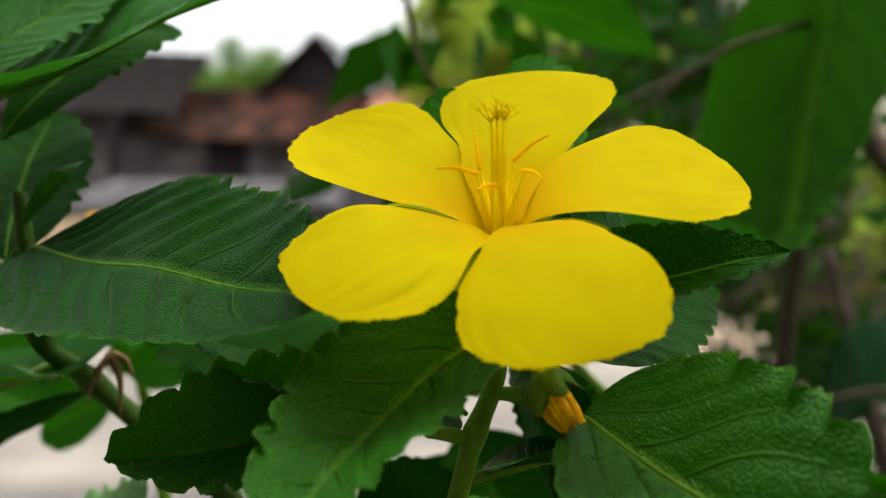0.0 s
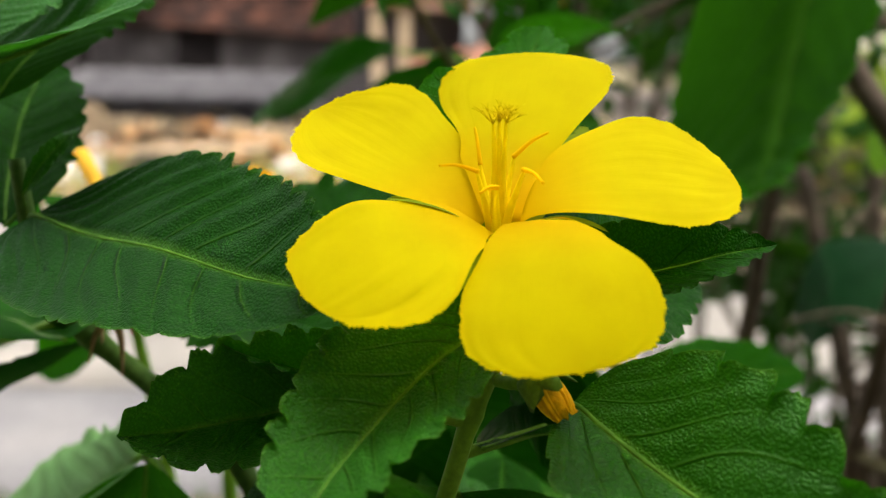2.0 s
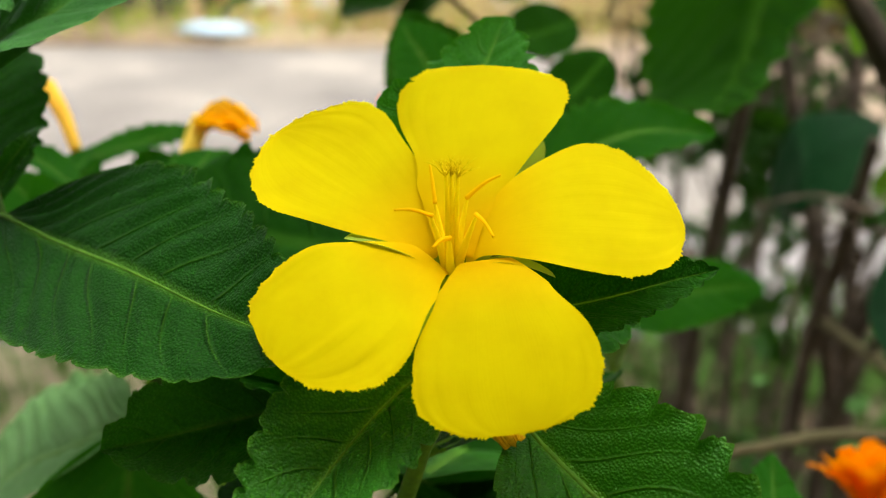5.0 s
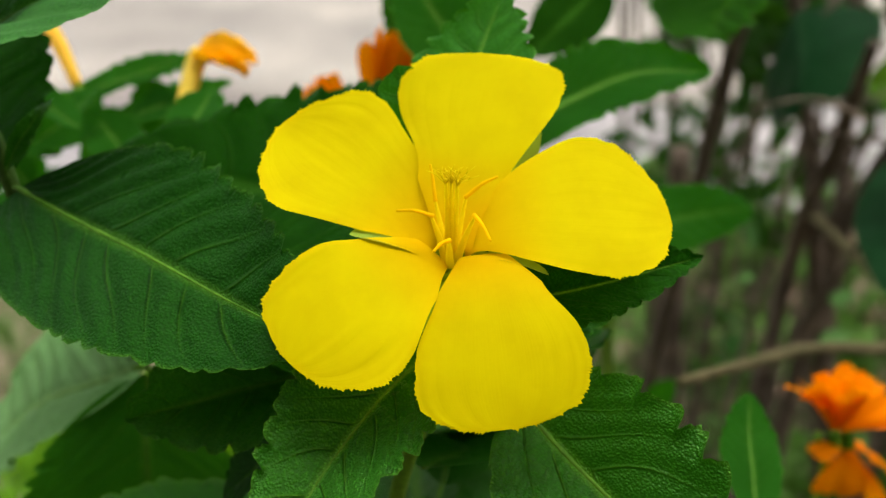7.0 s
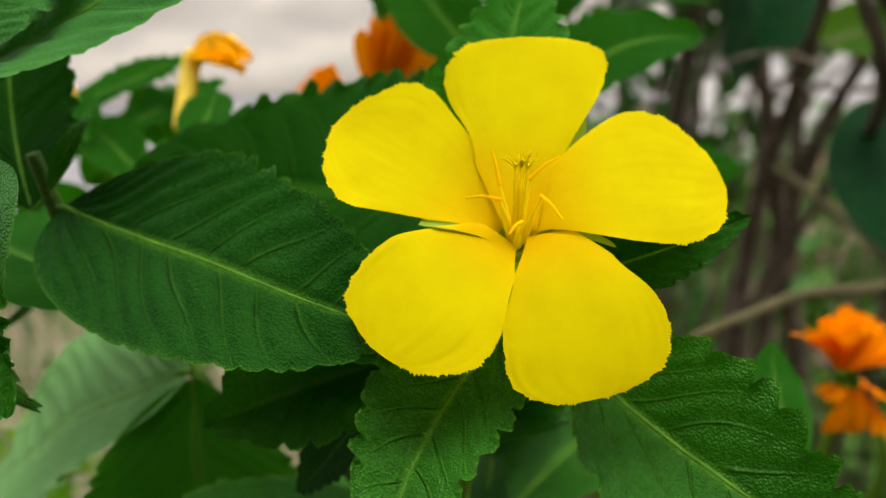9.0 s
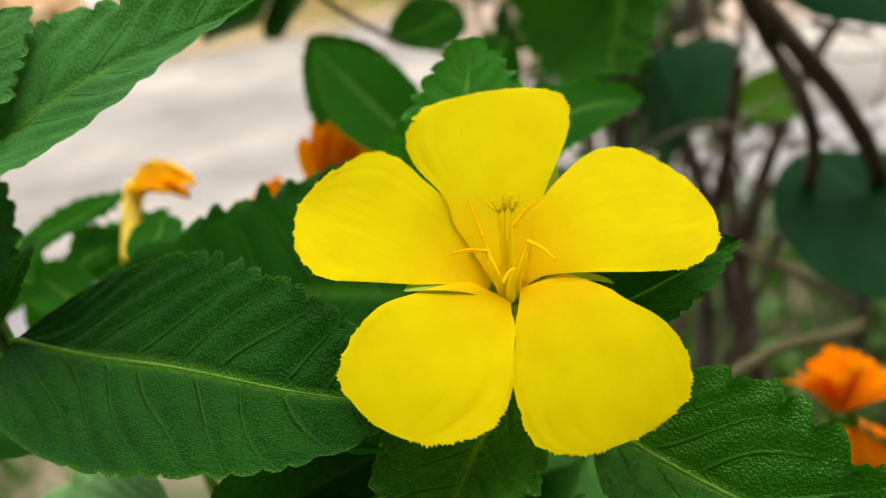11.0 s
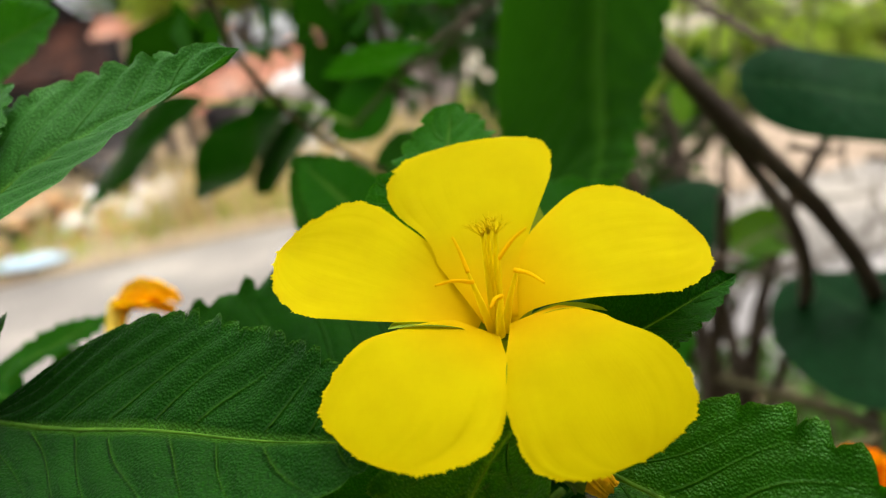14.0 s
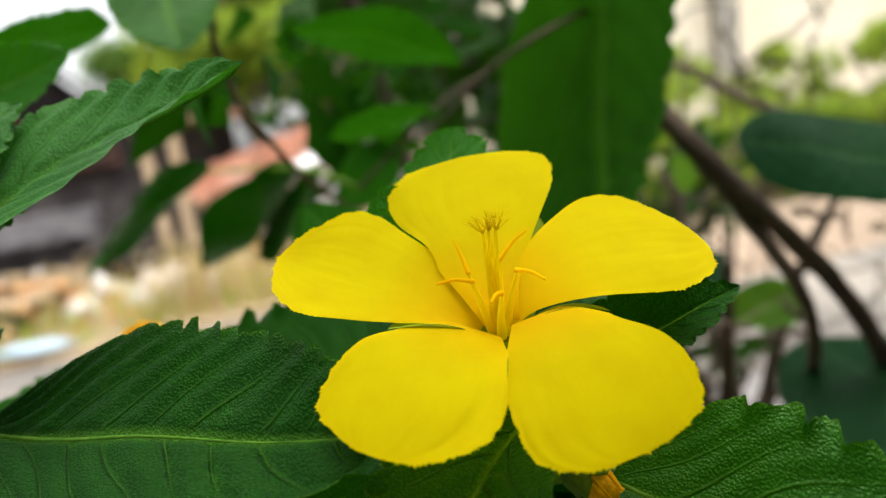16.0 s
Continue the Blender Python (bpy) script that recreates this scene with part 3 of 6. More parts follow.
def house():
    h = thing("house", (-4.5, 21.5, 0.03), "low weathered house with a dark old clay tile roof", "house")
    part("wall", box("wall", -5.9, -1.2, 20.6, 20.8, 0.0, 1.85), WALL_GREY, h, "weathered grey front wall")
    part("wall", box("wall", -16.0, -5.92, 20.6, 20.8, 0.0, 2.55), WALL_GREY, h, "weathered grey front wall")
    part("wall", box("wall", -13.0, -12.8, 20.8, 25.5, 0.0, 1.85), WALL_GREY, h)
    part("wall", box("wall", -1.4, -1.2, 20.8, 25.5, 0.0, 1.85), WALL_GREY, h)
    part("wall", box("wall", -13.0, -1.2, 25.5, 25.7, 0.0, 1.85), WALL_GREY, h)
    part("roof", slope("roof", [(-7.2, 20.0, 1.75), (-1.0, 20.0, 1.45), (-1.6, 22.6, 2.85), (-6.2, 22.6, 2.95)], 14, 0.05, 0.04), ROOF_TILE, h, "dark clay tile roof slope")
    part("roof", slope("roof", [(-1.0, 26.0, 1.5), (-7.2, 26.0, 1.5), (-6.2, 22.6, 2.95), (-1.6, 22.6, 2.85)], 12, 0.05, 0.04), ROOF_TILE, h)
    # the taller gable behind
    bm = bmesh.new()
    pts = [(-4.9, 2.2), (-0.9, 2.0), (-2.95, 4.15)]
    vs = [[bm.verts.new((x, y, z)) for x, z in pts] for y in (22.7, 22.9)]
    bm.faces.new(vs[0]); bm.faces.new(vs[1][::-1])
    for i in range(3):
        bm.faces.new((vs[0][i], vs[1][i], vs[1][(i + 1) % 3], vs[0][(i + 1) % 3]))
    part("gable", bm_mesh("gable", bm), DARK_WOOD, h, "dark timber gable")
    part("roof", slope("roof", [(-0.6, 22.2, 2.0), (-0.6, 27.0, 2.0), (-2.95, 27.0, 4.25), (-2.95, 22.2, 4.25)], 12, 0.06, 0.04), ROOF_TILE, h)
    part("roof", slope("roof", [(-5.1, 27.0, 2.1), (-5.1, 22.2, 2.1), (-2.95, 22.2, 4.25), (-2.95, 27.0, 4.25)], 12, 0.06, 0.04), ROOF_TILE, h)
    part("roof", slope("roof", [(-16.5, 19.6, 2.25), (-5.7, 19.8, 2.2), (-5.4, 22.4, 3.75), (-16.5, 22.4, 4.1)], 12, 0.06, 0.04), DARK_WOOD, h, "dark lean-to roof")
    for x in (-6.95, -9.6):
        part("post", box("post", x - 0.12, x + 0.12, 19.7, 19.9, 0.0, 2.2, 0.02), DARK_WOOD, h, "dark porch post")
    part("door", box("door", -5.2, -4.3, 20.52, 20.58, 0.05, 1.7), DARK_WOOD, h, "dark plank door")


house()


def shed():
    s = thing("shed", (0.0, 13.2, 0.03), "open shed with pale timber posts and a faded red roof", "shed")
    part("roof", slope("roof", [(-1.05, 12.6, 1.80), (0.75, 12.5, 1.66), (0.75, 15.2, 2.15), (-1.05, 15.4, 2.25)], 8, 0.04, 0.03), ROOF_RED, s, "faded red sheet roof")
    for x0, x1 in ((-0.60, -0.52), (-0.2, -0.24)):
        v, f = tube_data([(x0, 12.75, 1.78), ((x0 + x1) / 2, 12.72, 0.9), (x1, 12.7, 0.0)], 0.09, 0.09, 6, 6)
        part("post", mesh_from("post", v, f), TIMBER, s, "pale timber post")
    part("wall", box("wall", -1.05, 0.7, 15.0, 15.12, 0.0, 1.95), WALL_GREY, s, "dark back wall")
    part("rail", box("rail", -1.05, 0.7, 12.7, 12.8, 0.72, 0.84), WALL_GREY, s)


shed()


def leaning_sheet():
    bm = bmesh.new()
    n = 24
    rows = []
    for t in (0, 1):
        row = []
        for i in range(n + 1):
            s = i / n
            p = Vector((-0.1 + 1.6 * s, 9.2 - 0.2 * s + 0.35 * t, 0.82 + 0.37 * s + 0.28 * t + 0.02 * math.sin(i * 1.9)))
            row.append(bm.verts.new(p))
        rows.append(row)
    for i in range(n):
        bm.faces.new((rows[0][i], rows[0][i + 1], rows[1][i + 1], rows[1][i]))
    bmesh.ops.solidify(bm, geom=list(bm.faces), thickness=0.015)
    st = thing("sheet_rack", (0.6, 9.4, 0.03), "rusty red corrugated sheet leaning on timber props", "metal sheet")
    part("sheet", bm_mesh("sheet", bm), ROOF_RED, st, "rusty corrugated sheet")
    for x, z in ((0.0, 0.95), (0.7, 1.12), (1.35, 1.28)):
        v, f = tube_data([(x, 9.45, z), (x + 0.03, 9.5, z / 2), (x, 9.5, 0.0)], 0.04, 0.045, 5, 6)
        part("prop", mesh_from("prop", v, f), TIMBER, st)


leaning_sheet()


def lump(rx, ry, rz, seed, sub=2, rough=0.25):
    bm = bmesh.new()
    bmesh.ops.create_icosphere(bm, subdivisions=sub, radius=1.0)
    for v in bm.verts:
        k = 1 + rough * noise.noise(v.co * 1.6 + Vector((seed * 3.1, seed, 0)))
        v.co = Vector((v.co.x * rx * k, v.co.y * ry * k, max(v.co.z * rz * k, -0.25 * rz)))
    return bm


rng = random.Random(5)
for i in range(130):
    x, y = rng.uniform(-6.5, 2.6), rng.uniform(8.2, 17.5)
    r = rng.uniform(0.12, 0.42)
    if i < 14:
        x, y, r = rng.uniform(-5.5, -0.6), rng.uniform(8.6, 12.5), rng.uniform(0.26, 0.45)
    ob = new("rubble_stone", bm_mesh("rubble_stone", lump(r * rng.uniform(0.8, 1.5), r, r * rng.uniform(0.5, 0.9), i)))
    ob.location, ob.rotation_euler = (x, y, 0.06), (0, 0, rng.uniform(0, 6))
    # past y 11.5 only dark materials, which carry the houses' shade
    ob.data.materials.append(rng.choice(([STONE, RUST, RUST, DARK_WOOD, DIRT, PALE_STONE] if x < -1.3 else [STONE, STONE, PALE_STONE, PALE_STONE, RUST, DARK_WOOD]) if y < 11.5 else [DARK_WOOD, RUST, WALL_GREY]))
    tagged(ob, "broken rubble stone lying on the dry verge", "stone", group="rubble on the verge")
for i, (x, y, rx, ry, rz) in enumerate(((-2.9, 9.7, 0.85, 0.5, 0.42), (-4.4, 10.6, 1.1, 0.6, 0.55), (-1.75, 10.0, 0.6, 0.4, 0.36), (-5.8, 9.4, 0.9, 0.5, 0.4))):
    ob = new("earth_mound", bm_mesh("earth_mound", lump(rx, ry, rz, 40 + i, 4, 0.5), True))
    ob.location = (x, y, 0.05)
    ob.data.materials.append(DIRT)
    tagged(ob, "mound of dug brown earth on the verge", "earth mound", group="earth mounds on the verge")


def sheet_stack(x0, x1, y, z, n):
    """Grey corrugated roofing sheets lying over each other on two logs."""
    st = thing("roofing_sheet_stack", ((x0 + x1) / 2, y, 0.03), "stack of weathered grey corrugated roofing sheets", "roofing sheets", "stacks of roofing sheets")
    r = random.Random(n)
    for k in range(n):
        bm = bmesh.new()
        o, lean = r.uniform(-0.25, 0.25), r.uniform(-0.05, 0.05)
        rows = [[bm.verts.new((x0 + o + (x1 - x0) * i / 48, y - 0.7 + 1.5 * t + r.uniform(-0.004, 0.004), z + 0.09 * k + 0.32 * t + lean * i / 48 + 0.018 * math.sin(i * 1.57))) for i in range(49)] for t in (0, 0.5, 1)]
        for lo, hi in zip(rows, rows[1:]):
            for i in range(48):
                bm.faces.new((lo[i], lo[i + 1], hi[i + 1], hi[i]))
        bmesh.ops.solidify(bm, geom=list(bm.faces), thickness=0.012)
        part("sheet", bm_mesh("sheet", bm), SHEET_GREY, st)
    for q in (0.2, 0.8):
        cx = x0 + (x1 - x0) * q
        v, f = tube_data([(cx, y - 0.6, z * 0.45), (cx + 0.04, y, z * 0.5 + 0.06), (cx, y + 0.7, z * 0.6 + 0.2)], z * 0.42, z * 0.4, 6, 8, 0.1)
        part("log", mesh_from("log", v, f), DARK_WOOD, st, "dark log under the sheets")


SHEET_GREY = surface("weathered grey sheet", (0.085, 0.078, 0.083), (0.16, 0.148, 0.155), 3.2, 0.75, 0.4, 20, 0.006, third=(0.25, 0.232, 0.235))
sheet_stack(-4.9, -1.5, 12.6, 0.34, 4)
sheet_stack(-8.2, -5.4, 11.6, 0.40, 3)

for i, (x, y, rz, ln, rr) in enumerate(((-3.6, 11.0, 0.3, 2.4, 0.13), (-2.3, 10.2, -0.2, 2.0, 0.11), (-5.0, 12.4, 0.1, 3.0, 0.14), (-1.0, 11.4, 0.5, 1.6, 0.1), (0.9, 12.0, 0.1, 2.2, 0.13), (-3.0, 13.6, 0.0, 3.4, 0.16))):
    v, f = tube_data([(-ln / 2, 0, 0), (0, 0.05, 0.02), (ln / 2, 0, 0)], rr, rr * 0.85, 10, 8, 0.2)
    ob = new("log", mesh_from("log", v, f))
    ob.location, ob.rotation_euler = (x, y, rr + 0.05), (0, 0, rz)
    ob.data.materials.append(DARK_WOOD if i % 2 else TIMBER)
    tagged(ob, "dark weathered log lying on the verge" if i % 2 else "pale sawn log lying on the verge", "log", group="logs on the verge")
for k, (x, y, z) in enumerate(((1.15, 9.95, 0.16), (1.22, 9.98, 0.50), (1.2, 9.92, 0.84))):
    ob = new("white_sack", bm_mesh("white_sack", lump(0.48, 0.32, 0.24, 77 + k, 4, 0.35), True))
    ob.location, ob.rotation_euler = (x, y, z), (0, 0, 0.3 * k)
    ob.data.materials.append(PLASTER)
    tagged(ob, "full white woven sack in a slumped pile", "sack", group="pile of white sacks")
ob = new("blue_plastic_sheet", bm_mesh("blue_plastic_sheet", lump(0.3, 0.16, 0.06, 9, 3), True))
ob.location = (-1.42, 7.25, 0.06)
ob.data.materials.append(BLUE)
tagged(ob, "crumpled pale blue plastic sheet at the road edge", "plastic sheet")


# Dark planks added to stand for the shade under a low structure
def shade_plank_stack(x, y, n, length, rz):
    s = thing("shade_plank_stack", (x, y, 0.03), "low dark plank stack added for shade on the verge", "plank stack", "plank stacks")
    s.rotation_euler = (0, 0, 0)
    r = random.Random(n)
    c, q = math.cos(rz), math.sin(rz)
    for k in range(n):
        z = 0.06 + 0.075 * (k // 4)
        o = (k % 4 - 1.5) * 0.22 + r.uniform(-0.04, 0.04)
        me = box("plank", -length / 2 + r.uniform(-0.15, 0.15), length / 2, -0.1, 0.1, 0, 0.06, 0.008)
        me.transform(Matrix.Translation((x - q * o, y + c * o, z)) @ Matrix.Rotation(rz + r.uniform(-0.04, 0.04), 4, "Z"))
        part("plank", me, DARK_WOOD, s)


def litter(name, n, x0, x1, y0, y1, lo, hi, tall, mat, label, seed, stick=False):
    """Loose bits heaped on the verge; the heap is highest in the middle of its strip."""
    r = random.Random(seed)
    v, f = [], []
    for k in range(n):
        x, y = r.uniform(x0, x1), r.uniform(y0, y1)
        z = 0.06 + tall * r.random() * max(0.0, math.sin(math.pi * (x - x0) / (x1 - x0))) * max(0.0, math.sin(math.pi * (y - y0) / (y1 - y0)))
        size = r.uniform(lo, hi)
        d = Vector((r.uniform(-1, 1), r.uniform(-1, 1), r.uniform(-0.2, 0.9))).normalized()
        if stick:
            c = Vector((x, y, z))
            tv, tf = tube_data([c - d * size, c + Vector((r.uniform(-0.05, 0.05), 0, 0.03)), c + d * size], 0.018, 0.010, 4, 5, 0.2, len(v))
        else:
            e = d.orthogonal().normalized()
            q = d.cross(e)
            c = Vector((x, y, z))
            b = len(v)
            tv = [c - d * size * 0.6, c + e * size * 0.4 + q * size * 0.1, c + d * size * 0.6 - q * size * 0.1, c - e * size * 0.4 + q * size * 0.15, c + q * size * 0.12]
            tf = [(b, b + 1, b + 4), (b + 1, b + 2, b + 4), (b + 2, b + 3, b + 4), (b + 3, b, b + 4)]
        v += [tuple(p) for p in tv]
        f += tf
    ob = new(name, mesh_from(name, v, f))
    ob.data.materials.append(mat)
    return tagged(ob, label, "litter", kind="stuff")


CHAR = surface("charred brown sticks", (0.020, 0.014, 0.010), (0.060, 0.038, 0.025), 4, 0.95, 0.4, 40, 0.003)
FALLEN = surface("rust brown fallen leaves", (0.22, 0.10, 0.04), (0.44, 0.23, 0.10), 5, 0.9, 0.3, 60, 0.003, third=(0.52, 0.36, 0.20))
litter("brush_heap", 260, -3.4, -1.3, 8.3, 9.6, 0.12, 0.35, 0.42, CHAR, "heap of charred brown sticks on the verge", 3, True)
litter("fallen_leaves", 300, -3.6, -0.8, 7.9, 9.9, 0.07, 0.18, 0.48, FALLEN, "rust brown fallen leaves heaped on the verge", 4)
litter("broken_plaster", 90, -4.0, 1.4, 8.0, 11.5, 0.08, 0.17, 0.50, PLASTER, "white broken plaster bits among the litter", 5)
litter("fallen_leaves", 260, -1.2, 2.4, 7.6, 10.5, 0.07, 0.18, 0.35, FALLEN, "rust brown fallen leaves among dry straw", 6)


def plank_deck(x, y, n, length):
    """Rough brown planks laid across low blocks, dark beneath."""
    d = thing("plank_deck", (x, y, 0.03), "rough brown planks laid across low dark blocks", "planks", "plank decks")
    r = random.Random(n)
    for k in range(n):
        me = box("plank", -length / 2 + r.uniform(-0.2, 0.2), length / 2 + r.uniform(-0.2, 0.2), -0.07, 0.07, 0, 0.045, 0.006)
        me.transform(Matrix.Translation((x, y - 0.35 + 0.16 * k, 0.23 + r.uniform(0, 0.05))) @ Matrix.Rotation(r.uniform(-0.07, 0.07), 4, "Z") @ Matrix.Rotation(r.uniform(-0.04, 0.04), 4, "Y"))
        part("plank", me, RUST if k % 2 else TIMBER, d)
    for q in (-0.38, 0.05, 0.4):
        part("block", box("block", x + q * length - 0.1, x + q * length + 0.1, y - 0.3, y + 0.3, 0.05, 0.225, 0.02), DARK_WOOD, d)


plank_deck(-2.4, 8.75, 6, 1.7)
plank_deck(-4.3, 9.2, 5, 1.5)
shade_plank_stack(-1.75, 10.7, 14, 1.9, 0.05)
shade_plank_stack(-4.6, 10.0, 12, 2.2, -0.1)
shade_plank_stack(0.7, 11.2, 12, 1.8, 0.15)


def grass(name, count, x0, x1, y0, y1, hmin, hmax, width, mat, label, seed, z=0.03):
    r = np.random.default_rng(seed)
    v, f = [], []
    for _ in range(count):
        x, y, h, an, ln = r.uniform(x0, x1), r.uniform(y0, y1), r.uniform(hmin, hmax), r.uniform(0, 6.28), r.uniform(-0.5, 0.5)
        dx, dy = math.cos(an) * width / 2, math.sin(an) * width / 2
        k = len(v)
        v += [(x - dx, y - dy, z), (x + dx, y + dy, z), (x + dx * 0.7 + ln * h * 0.3, y + dy * 0.7, z + h * 0.6),
              (x - dx * 0.7 + ln * h * 0.3, y - dy * 0.7, z + h * 0.6), (x + ln * h, y + ln * h * 0.4, z + h)]
        f += [(k, k + 1, k + 2, k + 3), (k + 3, k + 2, k + 4)]
    ob = new(name, mesh_from(name, v, f))
    ob.data.materials.append(mat)
    return tagged(ob, label, "grass", kind="stuff")


grass("dry_grass", 2600, -9, 8, 7.0, 12.0, 0.12, 0.5, 0.018, STRAW, "dry yellow straw and grass along the verge", 3)
grass("dry_grass", 700, -0.6, 4.0, 7.0, 8.6, 0.3, 0.7, 0.03, STRAW, "tall dry yellow grass clump on the verge", 8)
grass("green_grass", 1500, -7, 3, 7.0, 9.5, 0.10, 0.35, 0.02, BUSH_LIT, "yellow green grass tufts along the verge", 14)
grass("weeds", 2600, -1.6, 1.6, 1.0, 2.1, 0.04, 0.16, 0.01, COVER_LEAF, "low green weeds on the garden soil", 4, 0.0)


def scatter_leaves(centres, per, size, spread, seed, squash=0.75, long=1.9):
    """Many small bent leaves in clumps round the centres; one mesh."""
    r = np.random.default_rng(seed)
    v, f = [], []
    for c, rad in centres:
        for _ in range(per):
            d = r.normal(size=3)
            d /= np.linalg.norm(d)
            p = np.array(c) + d * rad * r.uniform(0.35, 1.0) * np.array([1, 1, squash])
            ax = r.normal(size=3) + np.array([0, 0, -0.4])
            ax /= np.linalg.norm(ax)
            sd = np.cross(ax, r.normal(size=3))
            sd /= np.linalg.norm(sd)
            nn = np.cross(ax, sd)
            s = size * r.uniform(0.6, 1.3)
            k = len(v)
            v += [p, p + ax * s * long * 0.45 + sd * s * 0.45 + nn * s * 0.12, p + ax * s * long * 0.5, p + ax * s * long * 0.45 - sd * s * 0.45 + nn * s * 0.12, p + ax * s * long - nn * s * 0.15]
            f += [(k, k + 1, k + 2), (k, k + 2, k + 3), (k + 1, k + 4, k + 2), (k + 2, k + 4, k + 3)]
    return mesh_from("crown", v, f, vein=np.zeros(len(v)))


cover = np.random.default_rng(91)
spots = [((q * cover.uniform(0.25, 0.95), q, cover.uniform(0.0, 0.22)), cover.uniform(0.03, 0.10)) for q in cover.uniform(0.9, 2.2, 190)]
ob = new("ground_cover", scatter_leaves(spots, 26, 0.030, 1, 92))
ob.data.materials.append(COVER_LEAF)
tagged(ob, "low dark green ground cover among bare stems", "ground cover", kind="stuff")
spots = [((q * cover.uniform(0.2, 1.0), q, 0.02), 0.07) for q in cover.uniform(0.9, 2.2, 110)]
ob = new("leaf_litter", scatter_leaves(spots, 12, 0.028, 1, 93, squash=0.1))
ob.data.materials.append(LITTER)
tagged(ob, "dry pinkish brown fallen leaves on the garden soil", "leaf litter", kind="stuff")


def tree(x, y, height, crown_r, seed, mat, label, leaf_size=0.12, per=160, clumps=34):
    r = random.Random(seed)
    t = thing("tree", (x, y, 0.0), label, "tree")
    h0 = height * 0.45
    part("trunk", tube("trunk", [(x, y, -0.03), (x + 0.1, y, h0 * 0.6), (x - 0.05, y + 0.1, height * 0.8)], 0.04 * height * 0.6, 0.03, 14, 8, 0.15), BARK, t)
    cs = []
    for i in range(9):
        an, up = r.uniform(0, 6.28), r.uniform(0.4, 0.75) * height
        e = (x + math.cos(an) * crown_r * 0.8, y + math.sin(an) * crown_r * 0.8, up + crown_r * r.uniform(0.1, 0.6))
        part("limb", tube("limb", [(x, y, up * 0.8), ((x + e[0]) / 2, (y + e[1]) / 2, (up + e[2]) / 2), e], 0.05, 0.012, 8, 6), BARK, t)
        cs.append((e, crown_r * r.uniform(0.3, 0.5)))
    for i in range(clumps):
        d = Vector((r.gauss(0, 1), r.gauss(0, 1), r.gauss(0, 0.8))).normalized() * crown_r * r.uniform(0.3, 1.0)
        cs.append(((x + d.x, y + d.y, height * 0.72 + d.z * 0.9), crown_r * r.uniform(0.2, 0.42)))
    part("crown", scatter_leaves(cs, per, leaf_size, 1, seed), mat, t, "uneven leafy crown")


tree(0.9, 13.5, 4.2, 1.25, 21, BUSH_LIT, "green leafy tree behind the shed")
tree(2.5, 14.6, 3.7, 1.25, 25, BUSH_LIT, "yellow green leafy tree beyond the rubble")
tree(3.1, 12.6, 3.3, 0.95, 26, BUSH_LIT, "small yellow green tree beside the cream wall")
for k, (x, y) in enumerate(((1.6, 25.0), (5.2, 23.0), (9.5, 25.5), (14.0, 24.0))):
    tree(x, y, 5.6 - 0.3 * k, 2.3, 27 + k, TREE_LEAF, "distant green tree along the skyline", 0.2, 130)
tree(-7.2, 33.0, 5.2, 1.9, 23, TREE_LEAF, "distant pale green tree behind the house")
tree(-0.6, 27.5, 5.0, 1.7, 24, TREE_LEAF, "distant green tree behind the shed")


def bush(x, y, z, r, h, seed, mat, label, size=0.03, per=260, clumps=14):
    rr = random.Random(seed)
    t = thing("bush", (x, y, z), label, "bush", group="bushes by the road")
    cs = []
    for i in range(clumps):
        e = (x + rr.uniform(-r, r), y + rr.uniform(-r, r) * 0.7, z + rr.uniform(0.25, 1.0) * h)
        part("branch", tube("branch", [(x + rr.uniform(-0.05, 0.05), y, z), ((x + e[0]) / 2, (y + e[1]) / 2, z + (e[2] - z) * 0.6), e], 0.012, 0.003, 8, 5), BARK, t)
        cs.append((e, r * rr.uniform(0.22, 0.4)))
    part("foliage", scatter_leaves(cs, per, size, 1, seed), mat, t, "fine sunlit foliage")


for k, (x, y, r, h) in enumerate(((3.7, 7.9, 0.6, 1.5), (4.5, 7.6, 0.7, 1.6), (5.4, 7.7, 0.7, 1.55), (6.3, 7.5, 0.7, 1.5), (7.3, 7.7, 0.8, 1.6), (4.1, 8.6, 0.6, 1.9), (2.9, 8.4, 0.5, 1.2), (3.0, 7.2, 0.45, 0.85), (3.7, 7.1, 0.5, 0.9), (4.5, 7.05, 0.5, 0.9), (5.3, 7.05, 0.5, 0.85))):
    bush(x, y, 0.02, r, h * 0.86, 31 + k, BUSH_LIT, "sunlit yellow green bush beyond the road", 0.05, 150, 16)

# the cream wall across the road
PILLAR = surface("weathered pale grey render", (0.36, 0.34, 0.31), (0.50, 0.47, 0.43), 2, 0.9, 0.4, 30, 0.006)
wall = new("boundary_wall", box("boundary_wall", 3.0, 14.0, 10.0, 10.2, -0.05, 3.4, 0.02))
wall.data.materials.append(CREAM)
tagged(wall, "sunlit cream painted boundary wall beyond the road", "wall", kind="structure")
pillar = new("wall_pillar", box("wall_pillar", 6.12, 6.34, 9.75, 9.99, 0.02, 3.5, 0.02))
pillar.data.materials.append(PILLAR)
tagged(pillar, "grey pillar standing before the cream wall", "pillar", kind="structure")

DRY = surface("dried brown husk", (0.22, 0.13, 0.06), (0.36, 0.24, 0.12), 300, 0.9, 0.4, 1500, 0.0002)

